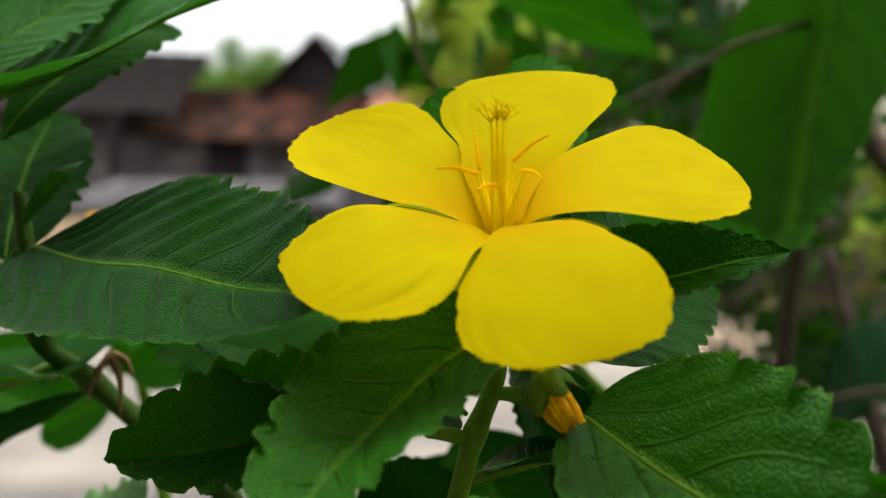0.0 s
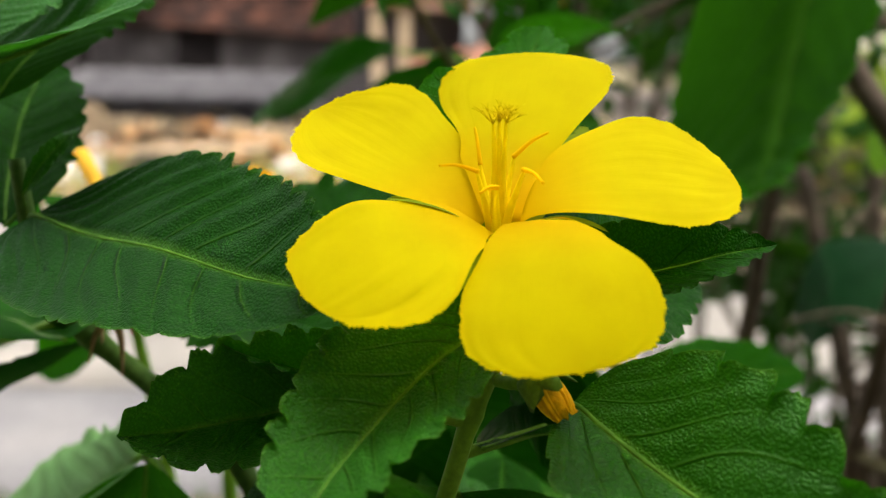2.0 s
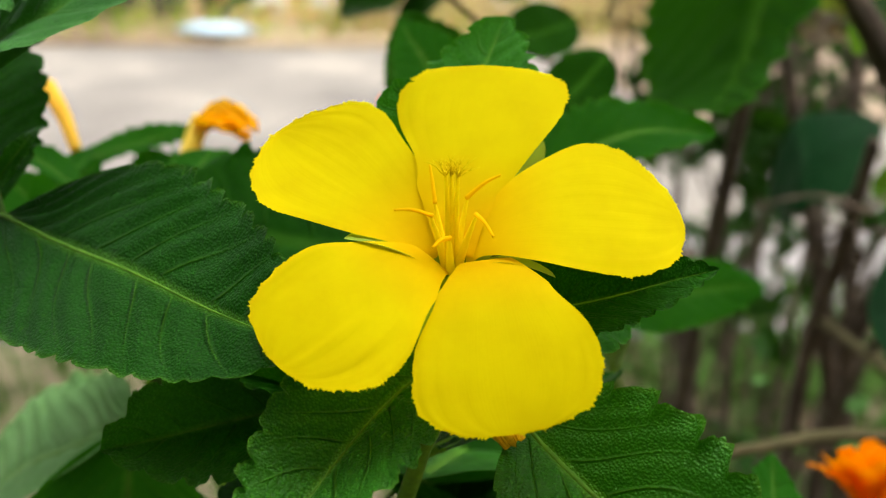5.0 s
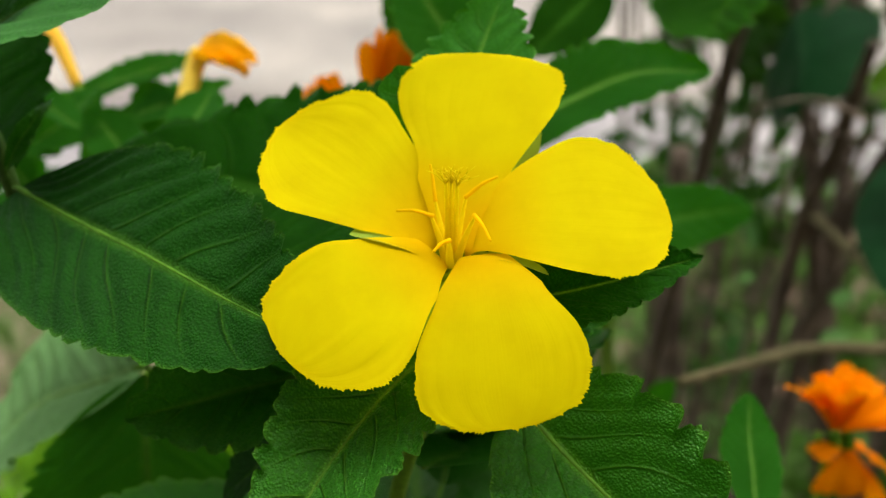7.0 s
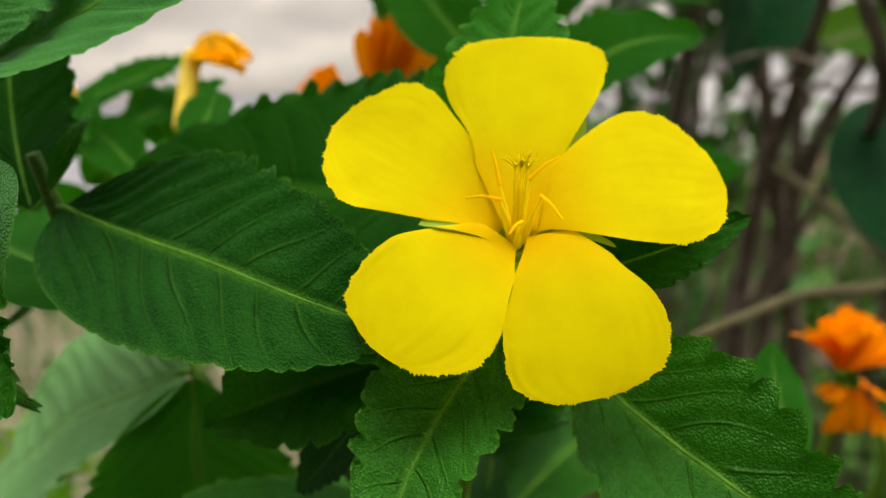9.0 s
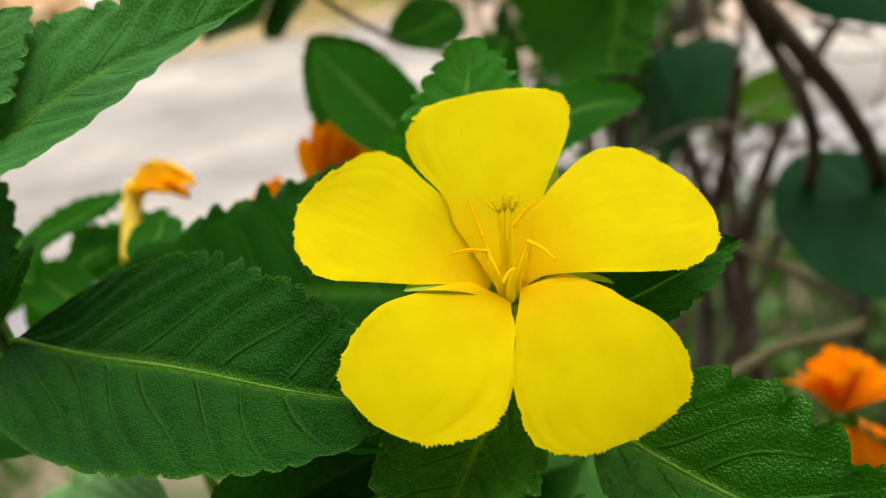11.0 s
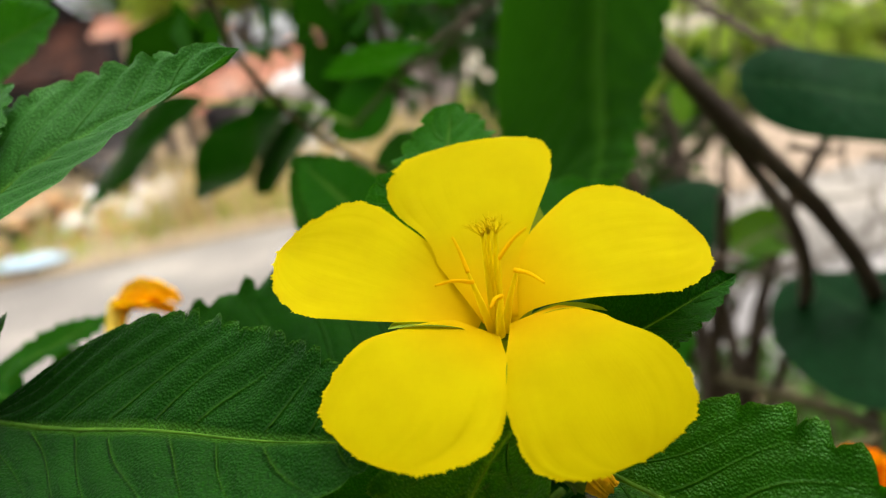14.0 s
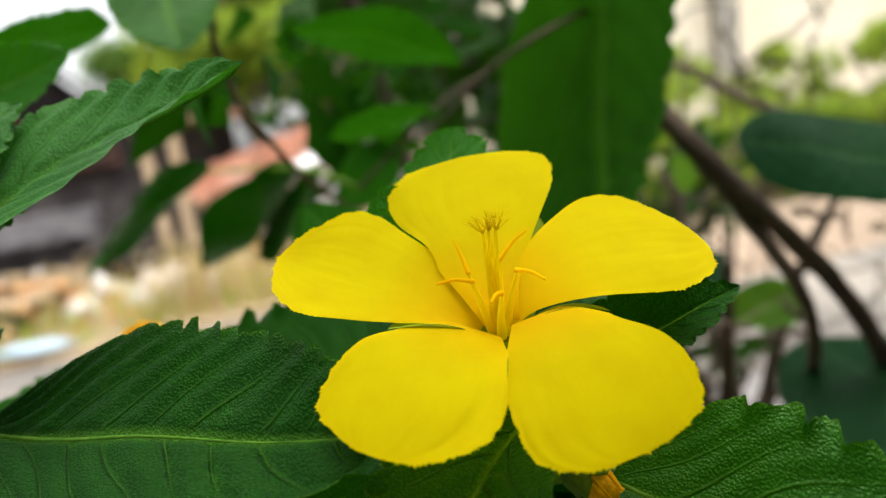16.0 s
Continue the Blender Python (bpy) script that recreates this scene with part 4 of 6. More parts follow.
# ---- the yellow flowering plant ----
plant = thing("yellow_flower_plant", (0.0, 0.14, 0.0), "green leafy plant with one open five-petalled yellow flower", "flower plant")
part("stem", tube("stem", [(0.0068, 0.1155, 1.0880), (0.0068, 0.1140, 1.0750), (0.0030, 0.1145, 1.0630), (-0.0020, 0.1200, 1.0350), (-0.004, 0.127, 0.98)], 0.0011, 0.0015, 40, 10, 0.1, bulge=((0.44, 0.3),)), STEM_GREEN, plant, "green leafy stem")
part("stem", tube("stem", [(-0.004, 0.127, 0.985), (-0.006, 0.130, 0.90), (0.0, 0.138, 0.45), (0.0, 0.14, -0.02)], 0.0019, 0.006, 40, 10, 0.1), STEM_GREEN, plant, "green leafy stem")
part("stem", tube("stem", [(-0.069, 0.1515, 1.096), (-0.0675, 0.151, 1.084), (-0.0681, 0.1560, 1.0707), (-0.0641, 0.1610, 1.0646), (-0.0578, 0.1650, 1.0568), (-0.0468, 0.1670, 1.0452), (-0.0356, 0.1670, 1.0326), (-0.012, 0.155, 0.98), (-0.004, 0.140, 0.90)], 0.0013, 0.0026, 50, 10, 0.1, bulge=((0.22, 0.45), (0.42, 0.35))), STEM_DULL, plant, "green side stem")
part("stem", tube("stem", [(-0.0903, 0.1740, 1.0564), (-0.0778, 0.1680, 1.0610), (-0.0661, 0.1600, 1.0664)], 0.0008, 0.0012, 16, 8), STEM_GREEN, plant)
part("stem", tube("stem", [(-0.0531, 0.1600, 1.0408), (-0.0501, 0.1620, 1.0343), (-0.0411, 0.1600, 1.0103), (-0.0200, 0.1520, 0.9850)], 0.0008, 0.0014, 16, 8), STEM_DULL, plant)
part("stem", tube("stem", [(-0.0020, 0.1110, 1.0680), (0.0005, 0.1125, 1.0672), (0.0032, 0.1142, 1.0660)], 0.0008, 0.0010, 12, 8), STEM_GREEN, plant)
part("stem", tube("stem", [(0.0160, 0.1280, 1.0595), (0.0097, 0.1240, 1.0592), (0.0028, 0.1195, 1.0589)], 0.0007, 0.0009, 12, 8), STEM_GREEN, plant)

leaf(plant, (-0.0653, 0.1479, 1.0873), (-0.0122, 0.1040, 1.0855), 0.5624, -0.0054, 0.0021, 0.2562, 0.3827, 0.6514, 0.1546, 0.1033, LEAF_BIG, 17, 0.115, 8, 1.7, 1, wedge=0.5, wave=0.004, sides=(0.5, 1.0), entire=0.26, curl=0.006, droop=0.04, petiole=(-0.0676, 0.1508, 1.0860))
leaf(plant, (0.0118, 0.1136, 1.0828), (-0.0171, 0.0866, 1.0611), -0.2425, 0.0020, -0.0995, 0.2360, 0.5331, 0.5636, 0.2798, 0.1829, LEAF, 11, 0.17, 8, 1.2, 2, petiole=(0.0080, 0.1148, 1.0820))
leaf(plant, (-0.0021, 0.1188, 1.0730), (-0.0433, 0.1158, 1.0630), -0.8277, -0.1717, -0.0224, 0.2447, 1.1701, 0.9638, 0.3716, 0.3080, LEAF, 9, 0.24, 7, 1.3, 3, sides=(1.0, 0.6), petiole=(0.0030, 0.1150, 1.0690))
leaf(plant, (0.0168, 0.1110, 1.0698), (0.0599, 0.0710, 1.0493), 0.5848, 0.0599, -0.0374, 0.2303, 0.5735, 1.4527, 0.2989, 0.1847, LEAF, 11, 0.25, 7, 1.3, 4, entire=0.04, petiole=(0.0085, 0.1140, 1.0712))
leaf(plant, (0.0087, 0.1166, 1.0818), (0.0453, 0.1202, 1.0892), 0.8199, 0.0510, -0.0234, 0.1740, 0.5636, 0.9244, 0.3715, 0.2908, LEAF_DIM, 13, 0.10, 8, 1.0, 5, wave=0.006, petiole=(0.0068, 0.1145, 1.0800))
leaf(plant, (0.0097, 0.1303, 1.0881), (0.0176, 0.1589, 1.1189), -0.1401, 0.0089, 0.0635, 0.2749, 0.7056, 0.8381, 0.1395, 0.0431, LEAF_BRIGHT, 15, 0.15, 8, 2.0, 6, entire=0.1, petiole=(0.0068, 0.1150, 1.0800))
leaf(plant, (0.0057, 0.1310, 1.0900), (-0.0005, 0.1405, 1.1119), -0.4713, -0.0410, -0.0175, 0.3047, 0.8003, 0.8019, 0.0875, -0.0159, LEAF_BRIGHT, 9, 0.15, 6, 1.6, 38)
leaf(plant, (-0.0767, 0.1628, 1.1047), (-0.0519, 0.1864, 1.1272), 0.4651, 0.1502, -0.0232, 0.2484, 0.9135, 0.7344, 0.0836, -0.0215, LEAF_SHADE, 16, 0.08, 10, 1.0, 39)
leaf(plant, (0.0027, 0.1269, 1.0863), (-0.0603, 0.1817, 1.0782), -0.6633, -0.2439, -0.1282, 0.3409, 0.5021, 0.6374, 0.1031, 0.0041, LEAF_DIM, 20, 0.10, 9, 1.0, 7, rib=False, petiole=(0.0068, 0.1150, 1.0795))
leaf(plant, (-0.0668, 0.1480, 1.0906), (-0.0589, 0.1542, 1.1013), 0.7701, 0.1121, 0.0124, 0.1136, 0.7375, 0.9417, 0.1475, 0.0568, LEAF, 4, 0.15, 4, 0.6, 8, petiole=(-0.0676, 0.1512, 1.0865))
leaf(plant, (-0.0722, 0.1530, 1.0846), (-0.0768, 0.1860, 1.1112), 0.099, -0.03, 0.05, 0.27, 0.8, 0.6, 0.1, 0.0, LEAF_DIM, 9, 0.14, 7, 1.0, 9, petiole=(-0.0680, 0.1515, 1.0885))
leaf(plant, (-0.0787, 0.1500, 1.1132), (-0.0511, 0.1650, 1.1350), 0.676, 0.03, 0.02, 0.24, 0.8, 0.8, 0.1, 0.05, LEAF_UPPER, 14, 0.14, 8, 1.2, 71, petiole=(-0.13, 0.178, 1.10))
leaf(plant, (0.0141, 0.1720, 1.0353), (0.0101, 0.1500, 1.0262), -0.173, 0.0, 0.03, 0.36, 0.7, 0.7, 0.1, 0.0, LEAF_DIM, 12, 0.08, 8, 1.0, 72, rib=False)
leaf(plant, (-0.0531, 0.1600, 1.0403), (-0.1198, 0.1960, 0.9794), -0.411, 0.02, -0.05, 0.25, 0.6, 0.5, 0.1, 0.05, LEAF_PALE, 14, 0.08, 10, 1.6, 10, entire=0.1, petiole=(-0.0501, 0.1620, 1.0343))
leaf(plant, (-0.0526, 0.1595, 1.0393), (-0.0543, 0.1480, 0.9805), -0.132, 0.03, -0.02, 0.40, 0.75, 0.75, 0.22, 0.1, LEAF_BRIGHT, 16, 0.06, 8, 1.4, 11, entire=0.1, petiole=(-0.0501, 0.1620, 1.0343))
leaf(plant, (-0.0145, 0.1680, 1.0250), (0.0029, 0.1600, 1.0461), 1.405, 0.0, 0.03, 0.40, 0.7, 0.7, 0.1, 0.0, LEAF_DIM, 12, 0.08, 8, 1.0, 73, rib=False)
leaf(plant, (-0.0956, 0.1411, 1.1007), (-0.0167, 0.1421, 1.1336), 0.4402, -0.0415, 0.1364, 0.1622, 0.9935, 0.8180, 0.1950, 0.1116, LEAF_UPPER, 19, 0.13, 10, 1.5, 12, sides=(0.6, 1.0), wave=0.004, curl=0.008, entire=0.1, petiole=(-0.115, 0.160, 1.085))
leaf(plant, (-0.0850, 0.2363, 1.1382), (-0.0482, 0.2288, 1.1504), 1.2000, 0.0000, 0.0000, 0.2400, 0.7000, 0.7000, 0.1500, 0.1000, LEAF_BRIGHT, 12, 0.10, 8, 1.0, 13, petiole=(-0.13, 0.178, 1.10))
leaf(plant, (-0.0656, 0.1268, 1.1063), (-0.0674, 0.1185, 1.0669), 0.3335, 0.1744, -0.2293, 0.3995, 0.5527, 0.9028, 0.1038, 0.0029, LEAF, 12, 0.10, 9, 1.5, 14, rib=False)
leaf(plant, (-0.0675, 0.1082, 1.0993), (-0.0667, 0.1083, 1.0756), 0.0685, -0.0561, -0.0163, 0.3951, 0.7848, 0.8263, 0.0910, -0.0099, LEAF, 10, 0.10, 9, 1.5, 20, rib=False)
leaf(plant, (0.0020, 0.1180, 1.0660), (-0.0400, 0.1482, 1.0725), 0.2000, -0.0500, 0.0000, 0.2800, 0.7000, 0.7000, 0.1500, 0.1000, LEAF_DIM, 13, 0.1, 8, 1.0, 16)
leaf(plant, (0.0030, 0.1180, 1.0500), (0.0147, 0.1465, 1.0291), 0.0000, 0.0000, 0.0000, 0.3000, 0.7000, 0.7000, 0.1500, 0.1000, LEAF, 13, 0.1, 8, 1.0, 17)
leaf(plant, (0.0060, 0.1190, 1.0600), (0.0386, 0.1475, 1.0572), -0.3000, 0.0000, 0.0000, 0.2500, 0.7000, 0.7000, 0.1500, 0.1000, LEAF_DIM, 13, 0.06, 8, 1.0, 18)
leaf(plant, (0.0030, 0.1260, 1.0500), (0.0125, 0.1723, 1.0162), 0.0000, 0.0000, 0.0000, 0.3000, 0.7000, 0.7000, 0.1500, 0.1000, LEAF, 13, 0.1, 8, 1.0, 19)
leaf(plant, (0.0124, 0.1383, 1.0743), (0.0178, 0.1419, 1.0468), 0.0000, 0.0000, 0.0000, 0.3600, 0.7000, 0.7000, 0.1500, 0.1000, LEAF_DIM, 12, 0.1, 8, 1.0, 45)
leaf(plant, (0.0118, 0.1520, 1.0684), (0.0278, 0.1480, 1.0469), 1.009, 0.0, 0.03, 0.27, 0.7, 0.7, 0.1, 0.0, LEAF_DIM, 12, 0.05, 8, 1.0, 46, rib=False)
leaf(plant, (0.0090, 0.1175, 1.0790), (0.0406, 0.1492, 1.0843), 0.8000, 0.0000, 0.0000, 0.3000, 0.7000, 0.7000, 0.1500, 0.1000, LEAF_DIM, 12, 0.1, 8, 1.0, 47, rib=False)
leaf(plant, (-0.0690, 0.1819, 1.0560), (-0.0985, 0.1854, 1.0387), 0.2000, 0.0000, 0.0000, 0.3000, 0.7000, 0.7000, 0.1500, 0.1000, LEAF_DIM, 12, 0.1, 8, 1.0, 48, rib=False)
leaf(plant, (-0.0151, 0.1238, 1.0575), (-0.0305, 0.1192, 1.0430), 0.0000, 0.0000, 0.0000, 0.3300, 0.7000, 0.7000, 0.1500, 0.1000, LEAF_DIM, 12, 0.1, 8, 1.0, 49)
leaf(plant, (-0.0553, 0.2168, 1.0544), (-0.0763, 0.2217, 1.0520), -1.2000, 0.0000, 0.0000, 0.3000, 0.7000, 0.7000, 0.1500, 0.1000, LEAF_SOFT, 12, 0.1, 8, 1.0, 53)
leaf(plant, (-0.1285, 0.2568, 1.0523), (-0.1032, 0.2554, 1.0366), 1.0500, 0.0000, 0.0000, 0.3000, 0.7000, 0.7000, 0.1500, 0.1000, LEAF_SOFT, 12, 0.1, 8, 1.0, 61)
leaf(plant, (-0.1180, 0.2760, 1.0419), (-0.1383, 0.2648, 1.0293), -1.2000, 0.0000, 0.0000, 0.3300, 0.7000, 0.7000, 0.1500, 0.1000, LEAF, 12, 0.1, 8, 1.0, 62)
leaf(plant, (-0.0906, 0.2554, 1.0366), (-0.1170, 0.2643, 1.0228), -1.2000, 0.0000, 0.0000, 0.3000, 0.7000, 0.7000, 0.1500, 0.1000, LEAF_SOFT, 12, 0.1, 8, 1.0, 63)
leaf(plant, (0.0037, 0.1908, 1.0447), (0.0230, 0.1815, 1.0132), 0.9500, 0.0000, 0.0000, 0.4000, 0.7000, 0.7000, 0.1500, 0.1000, LEAF_DIM, 12, 0.1, 8, 1.0, 64, rib=False)
leaf(plant, (0.0053, 0.1991, 1.0374), (-0.0075, 0.1909, 1.0066), -0.7500, 0.0000, 0.0000, 0.4500, 0.7000, 0.7000, 0.1500, 0.1000, LEAF_DIM, 12, 0.1, 8, 1.0, 65, rib=False)
leaf(plant, (-0.0620, 0.1490, 1.0660), (-0.1000, 0.1971, 1.0585), 0.0000, 0.0000, 0.0000, 0.3000, 0.7000, 0.7000, 0.1500, 0.1000, LEAF_SOFT, 13, 0.1, 8, 1.0, 37)
KNOT = np.array((-0.0576, 0.1600, 1.0677))
for k, tip in enumerate(((-0.0558, 0.1580, 1.0567), (-0.0625, 0.1600, 1.0585), (-0.0538, 0.1590, 1.0639), (-0.0588, 0.1570, 1.0629))):
    tip = np.array(tip)
    part("dry_stipule", tube("dry_stipule", [KNOT, KNOT * 0.5 + tip * 0.5 + [0.0007 * (-1) ** k, 0, 0.0008], tip], 0.0009 - 0.0001 * k, 0.0002, 12, 7, 0.5), DRY, plant, "thin brown dried remnant")

# lower leaves on the same stems
fill = np.random.default_rng(3)
for k in range(26):
    z = fill.uniform(0.82, 1.035)
    an = fill.uniform(0, 6.28)
    r0, r1 = 0.008, fill.uniform(0.05, 0.085)
    c = np.array([fill.choice([-0.006, -0.02, 0.006]), 0.137, z])
    d = np.array([math.cos(an), math.sin(an), 0.0])
    leaf(plant, tuple(c + d * r0), tuple(c + d * r1 + [0, 0, fill.uniform(-0.02, 0.012)]), fill.uniform(-0.4, 0.4), 0.05, 0.02, fill.uniform(0.24, 0.32), 0.7, 0.75, 0.15, 0.1, LEAF, 13, 0.10, 8, 1.0, 100 + k, tuple(c), fine=0.6)

# ---- flower ----
flower = part("flower", lathe("flower", (0.0068, 0.1150, 1.0800), (0.0070, 0.1168, 1.0898), lambda s, w: (0.0013 + 0.0020 * s ** 1.6, 0.04 * s * math.cos(5 * w + 0.6))), SEPAL, plant, "open yellow five-petalled flower")


def petal(base, tip, roll, sag, side, w, a, b, fold, cup, seed, claw=(0.1, 0.6), frill=1.0, crumple=0.0):
    """One petal: soft lengthwise lines, a gentle wave, and a finely torn outer rim."""
    ns, nu = 560, 49
    s1 = 1 - (1 - np.linspace(0, 1, ns)) ** 2.2
    u1 = np.linspace(-1, 1, nu)
    u1 = np.sign(u1) * (1 - (1 - np.abs(u1)) ** 1.7)
    s, u = np.meshgrid(s1, u1, indexing="ij")
    au = np.abs(u)
    shape = (base, tip, roll, sag, side, w, a, b, fold, cup)
    calm = 1 - s ** 6
    rg, rim = random.Random(seed * 7), np.random.default_rng(seed * 13)
    lines = np.sin(u * 24 + seed) * 0.4 + np.sin(u * 41 + 2 * seed) * 0.3 + np.sin(u * 67 + s * 3) * 0.2
    lift = 0.0010 * lines * np.clip((s - 0.15) / 0.4, 0, 1) * calm
    lift = lift + 0.010 * np.sin(u * 3.1 + seed * 1.7 + s * 2) * np.clip((s - 0.3) / 0.5, 0, 1) * s * calm
    lift = lift + 0.016 * au ** 4 * np.sin(s * 11 + seed * 2.3 + np.sign(u)) * calm * np.clip(s / 0.5, 0, 1)
    # a few creases that run in from the rim, and an uneven outline
    for _ in range(7):
        u0, dp, wd = rg.uniform(-0.85, 0.85), rg.uniform(-0.0045, 0.003), rg.uniform(0.05, 0.13)
        lift = lift + dp * np.exp(-((u - u0 - 0.1 * np.sin(s * 4 + u0 * 9)) / wd) ** 2) * np.clip((s - 0.4) / 0.35, 0, 1) * calm
    # fine crumples that fan out towards the rim, strongest in patches
    fan = np.sin(u * 21 + 2.5 * np.sin(s * 5 + seed)) + 0.7 * np.sin(u * 37 + 3 * s + seed * 2) + 0.5 * np.sin(u * 58 - 4 * s)
    lift = lift + crumple * 0.0024 * fan * np.clip((s - 0.45) / 0.3, 0, 1) * calm * (0.5 + 0.5 * np.sin(u * 3.3 + s * 6 + seed * 2.1))
    uneven = sum(rg.uniform(-0.034, 0.034) * np.sin(s * k * 2.2 + rg.uniform(0, 6) + np.sign(u) * k) for k in range(2, 7)) * np.clip((s - 0.25) / 0.3, 0, 1) * calm * au ** 2
    pts = blade_points(*shape, s, u, uneven, lift, 0.35, 0.5, claw)
    # the torn rim: teeth counted along the edge from the tip
    mid = blade_points(*shape, np.full_like(s, 0.6), u * 0, None, None, 0.35, 0.5, claw)
    out = pts - mid
    out /= np.linalg.norm(out, axis=-1)[..., None] + 1e-9
    for col in (0, nu - 1):
        e = pts[:, col]
        step = np.linalg.norm(np.diff(e, axis=0), axis=1)
        arc = np.concatenate([[0], np.cumsum(step)])
        arc = arc[-1] - arc
        # torn points of uneven length, between them shallow rounded bays
        knots = np.cumsum(rim.uniform(0.00028, 0.00085, 90))
        tall = rim.uniform(0.15, 1.0, 90) ** 1.3
        k = np.clip(np.searchsorted(knots, arc), 1, 89)
        run = np.clip((arc - knots[k - 1]) / (knots[k] - knots[k - 1]), 0, 1)
        jag = np.where(run < 0.72, tall[k] * (run / 0.72) ** 1.6, tall[k] * (1 - run) / 0.28) - 0.3 + 0.5 * np.sin(arc * 1500 + seed * 3) * np.sin(arc * 700 + col)
        jag = jag * np.clip((0.021 - arc) / 0.006, 0, 1) * 0.00047 * frill
        half = (u[0] < 0) if col == 0 else (u[0] >= 0)
        fade = np.clip((np.abs(u[0]) - 0.93) / 0.07, 0, 1) * half
        pts += out * (jag[:, None] * fade[None, :])[..., None]
    me = mesh_from("petal", pts.reshape(-1, 3), grid_faces(ns, nu), np.stack([s, u * 0.5 + 0.5], -1).reshape(-1, 2))
    return part("petal", me, PETAL, flower)


petal((0.0079, 0.1161, 1.0928), (0.0136, 0.1390, 1.1142), -0.0178, 0.0384, 0.0281, 0.3902, 1.2978, 0.2511, 0.0352, -0.1182, 1, (0.16, 0.62, 1.0, 1.4), crumple=0.9)
petal((0.0093, 0.1194, 1.0897), (0.0378, 0.1162, 1.0980), 0.5272, 0.2107, 0.0596, 0.3897, 1.1279, 0.5289, 0.0710, -0.0501, 2, (0.16, 0.6), crumple=0.9)
petal((0.0112, 0.1169, 1.0907), (0.0130, 0.0920, 1.0803), 0.1422, 0.1993, 0.0230, 0.4300, 1.2329, 0.4100, 0.0657, -0.0629, 3, (0.22, 0.88), crumple=1.5)
petal((0.0053, 0.1185, 1.0894), (-0.0150, 0.1000, 1.0854), -0.3284, 0.1995, 0.0103, 0.4139, 1.2775, 0.5033, 0.0699, -0.0554, 4, (0.22, 0.88), crumple=2.4)
petal((0.0047, 0.1185, 1.0914), (-0.0175, 0.1313, 1.1060), -0.4187, 0.0517, -0.0277, 0.4140, 1.4482, 0.6389, 0.1157, 0.0263, 5, (0.16, 0.75, 1.35, 1.0), crumple=1.0)

def sepal(base, tip, roll, w, sag):
    s, u = np.meshgrid(np.linspace(0, 1, 30), np.linspace(-1, 1, 13), indexing="ij")
    pts = blade_points(base, tip, roll, sag, 0.0, w, 0.45, 0.45, 0.0, 0.3, s, u)
    part("sepal", mesh_from("sepal", pts.reshape(-1, 3), grid_faces(30, 13), np.stack([s, u * 0.5 + 0.5], -1).reshape(-1, 2)), SEPAL, flower, "pale yellow green sepal")


sepal((0.0069, 0.1162, 1.0885), (-0.0075, 0.1166, 1.0952), 0.0, 0.17, 0.11)
sepal((0.0069, 0.1162, 1.0885), (0.0200, 0.1095, 1.0925), 0.0, 0.09, 0.18)
sepal((0.0069, 0.1162, 1.0885), (0.0205, 0.1378, 1.1035), 0.0, 0.17, 0.0)
sepal((0.0069, 0.1162, 1.0885), (0.0040, 0.1303, 1.0974), 0.0, 0.17, 0.0)
sepal((0.0069, 0.1162, 1.0885), (0.0010, 0.1040, 1.0860), 0.0, 0.17, 0.1)


for k, (a0, a1) in enumerate((((0.0089, 0.1167, 1.1010), (0.0132, 0.1166, 1.1041)), ((0.0046, 0.1180, 1.0999), (0.0040, 0.1203, 1.1043)),
                              ((0.0040, 0.1144, 1.0992), (-0.0008, 0.1146, 1.0999)), ((0.0062, 0.1098, 1.0978), (0.0040, 0.1076, 1.0974)),
                              ((0.0099, 0.1134, 1.0996), (0.0116, 0.1083, 1.0986)))):
    a0, a1 = np.array(a0), np.array(a1)
    foot = np.array([0.0069, 0.1160, 1.0912]) + (a0 - [0.0069, 0.1150, 1.1]) * [0.25, 0.25, 0]
    part("filament", tube("filament", [foot, foot * 0.5 + a0 * 0.5 + [0, 0.0002, 0.0003], a0], 0.00070, 0.00020, 12, 8), FILAMENT, flower)
    midp = (a0 + a1) / 2 + np.array([0, 0, 0.0004])
    part("anther", tube("anther", [a0 - (a1 - a0) * 0.06, midp, a1], 0.00034, 0.00017, 18, 8, 0.35), ANTHER, flower, "orange curved anther")
for k, (x, y, z) in enumerate(((0.0057, 0.1117, 1.1060), (0.0064, 0.1113, 1.1062), (0.0072, 0.1108, 1.1062))):
    foot = np.array([0.0069 + (k - 1) * 0.0005, 0.1160, 1.0914])
    part("style", tube("style", [foot, ((foot[0] * 1.3 + x * 0.7) / 2, 0.1140, 1.0995), (x, y, z)], 0.00052, 0.00022, 14, 8), FILAMENT, flower)
    v, f = [], []
    r = random.Random(k)
    for j in range(7):
        an, sp = 6.283 * j / 7 + r.uniform(-0.3, 0.3), r.uniform(0.25, 1.0)
        d = np.array([math.cos(an) * sp * 0.0018 + (k - 1) * 0.0005, math.sin(an) * sp * 0.0012, r.uniform(0.0011, 0.0027) - 0.0006 * sp])
        top = np.array([x, y, z - 0.0006])
        fork = top + d * 0.62 + [0, 0, 0.0003]
        twigs = [[top, top + d * 0.3 + [0, 0, 0.0001], fork]] + [[fork, fork + d * 0.22 + [e * 0.0002, e * 0.0001, 0.0001], fork + d * 0.42 + [e * 0.0005, e * 0.0003, 0.0001]] for e in (-1, 1)]
        for q, twig in enumerate(twigs):
            tv, tf = tube_data([tuple(p) for p in twig], 0.00011 if q == 0 else 0.00008, 0.00008 if q == 0 else 0.00004, 5, 5, 0, len(v))
            v += tv
            f += tf
    part("stigma", mesh_from("stigma", v, f), STIGMA, flower, "brush-like olive stigma")

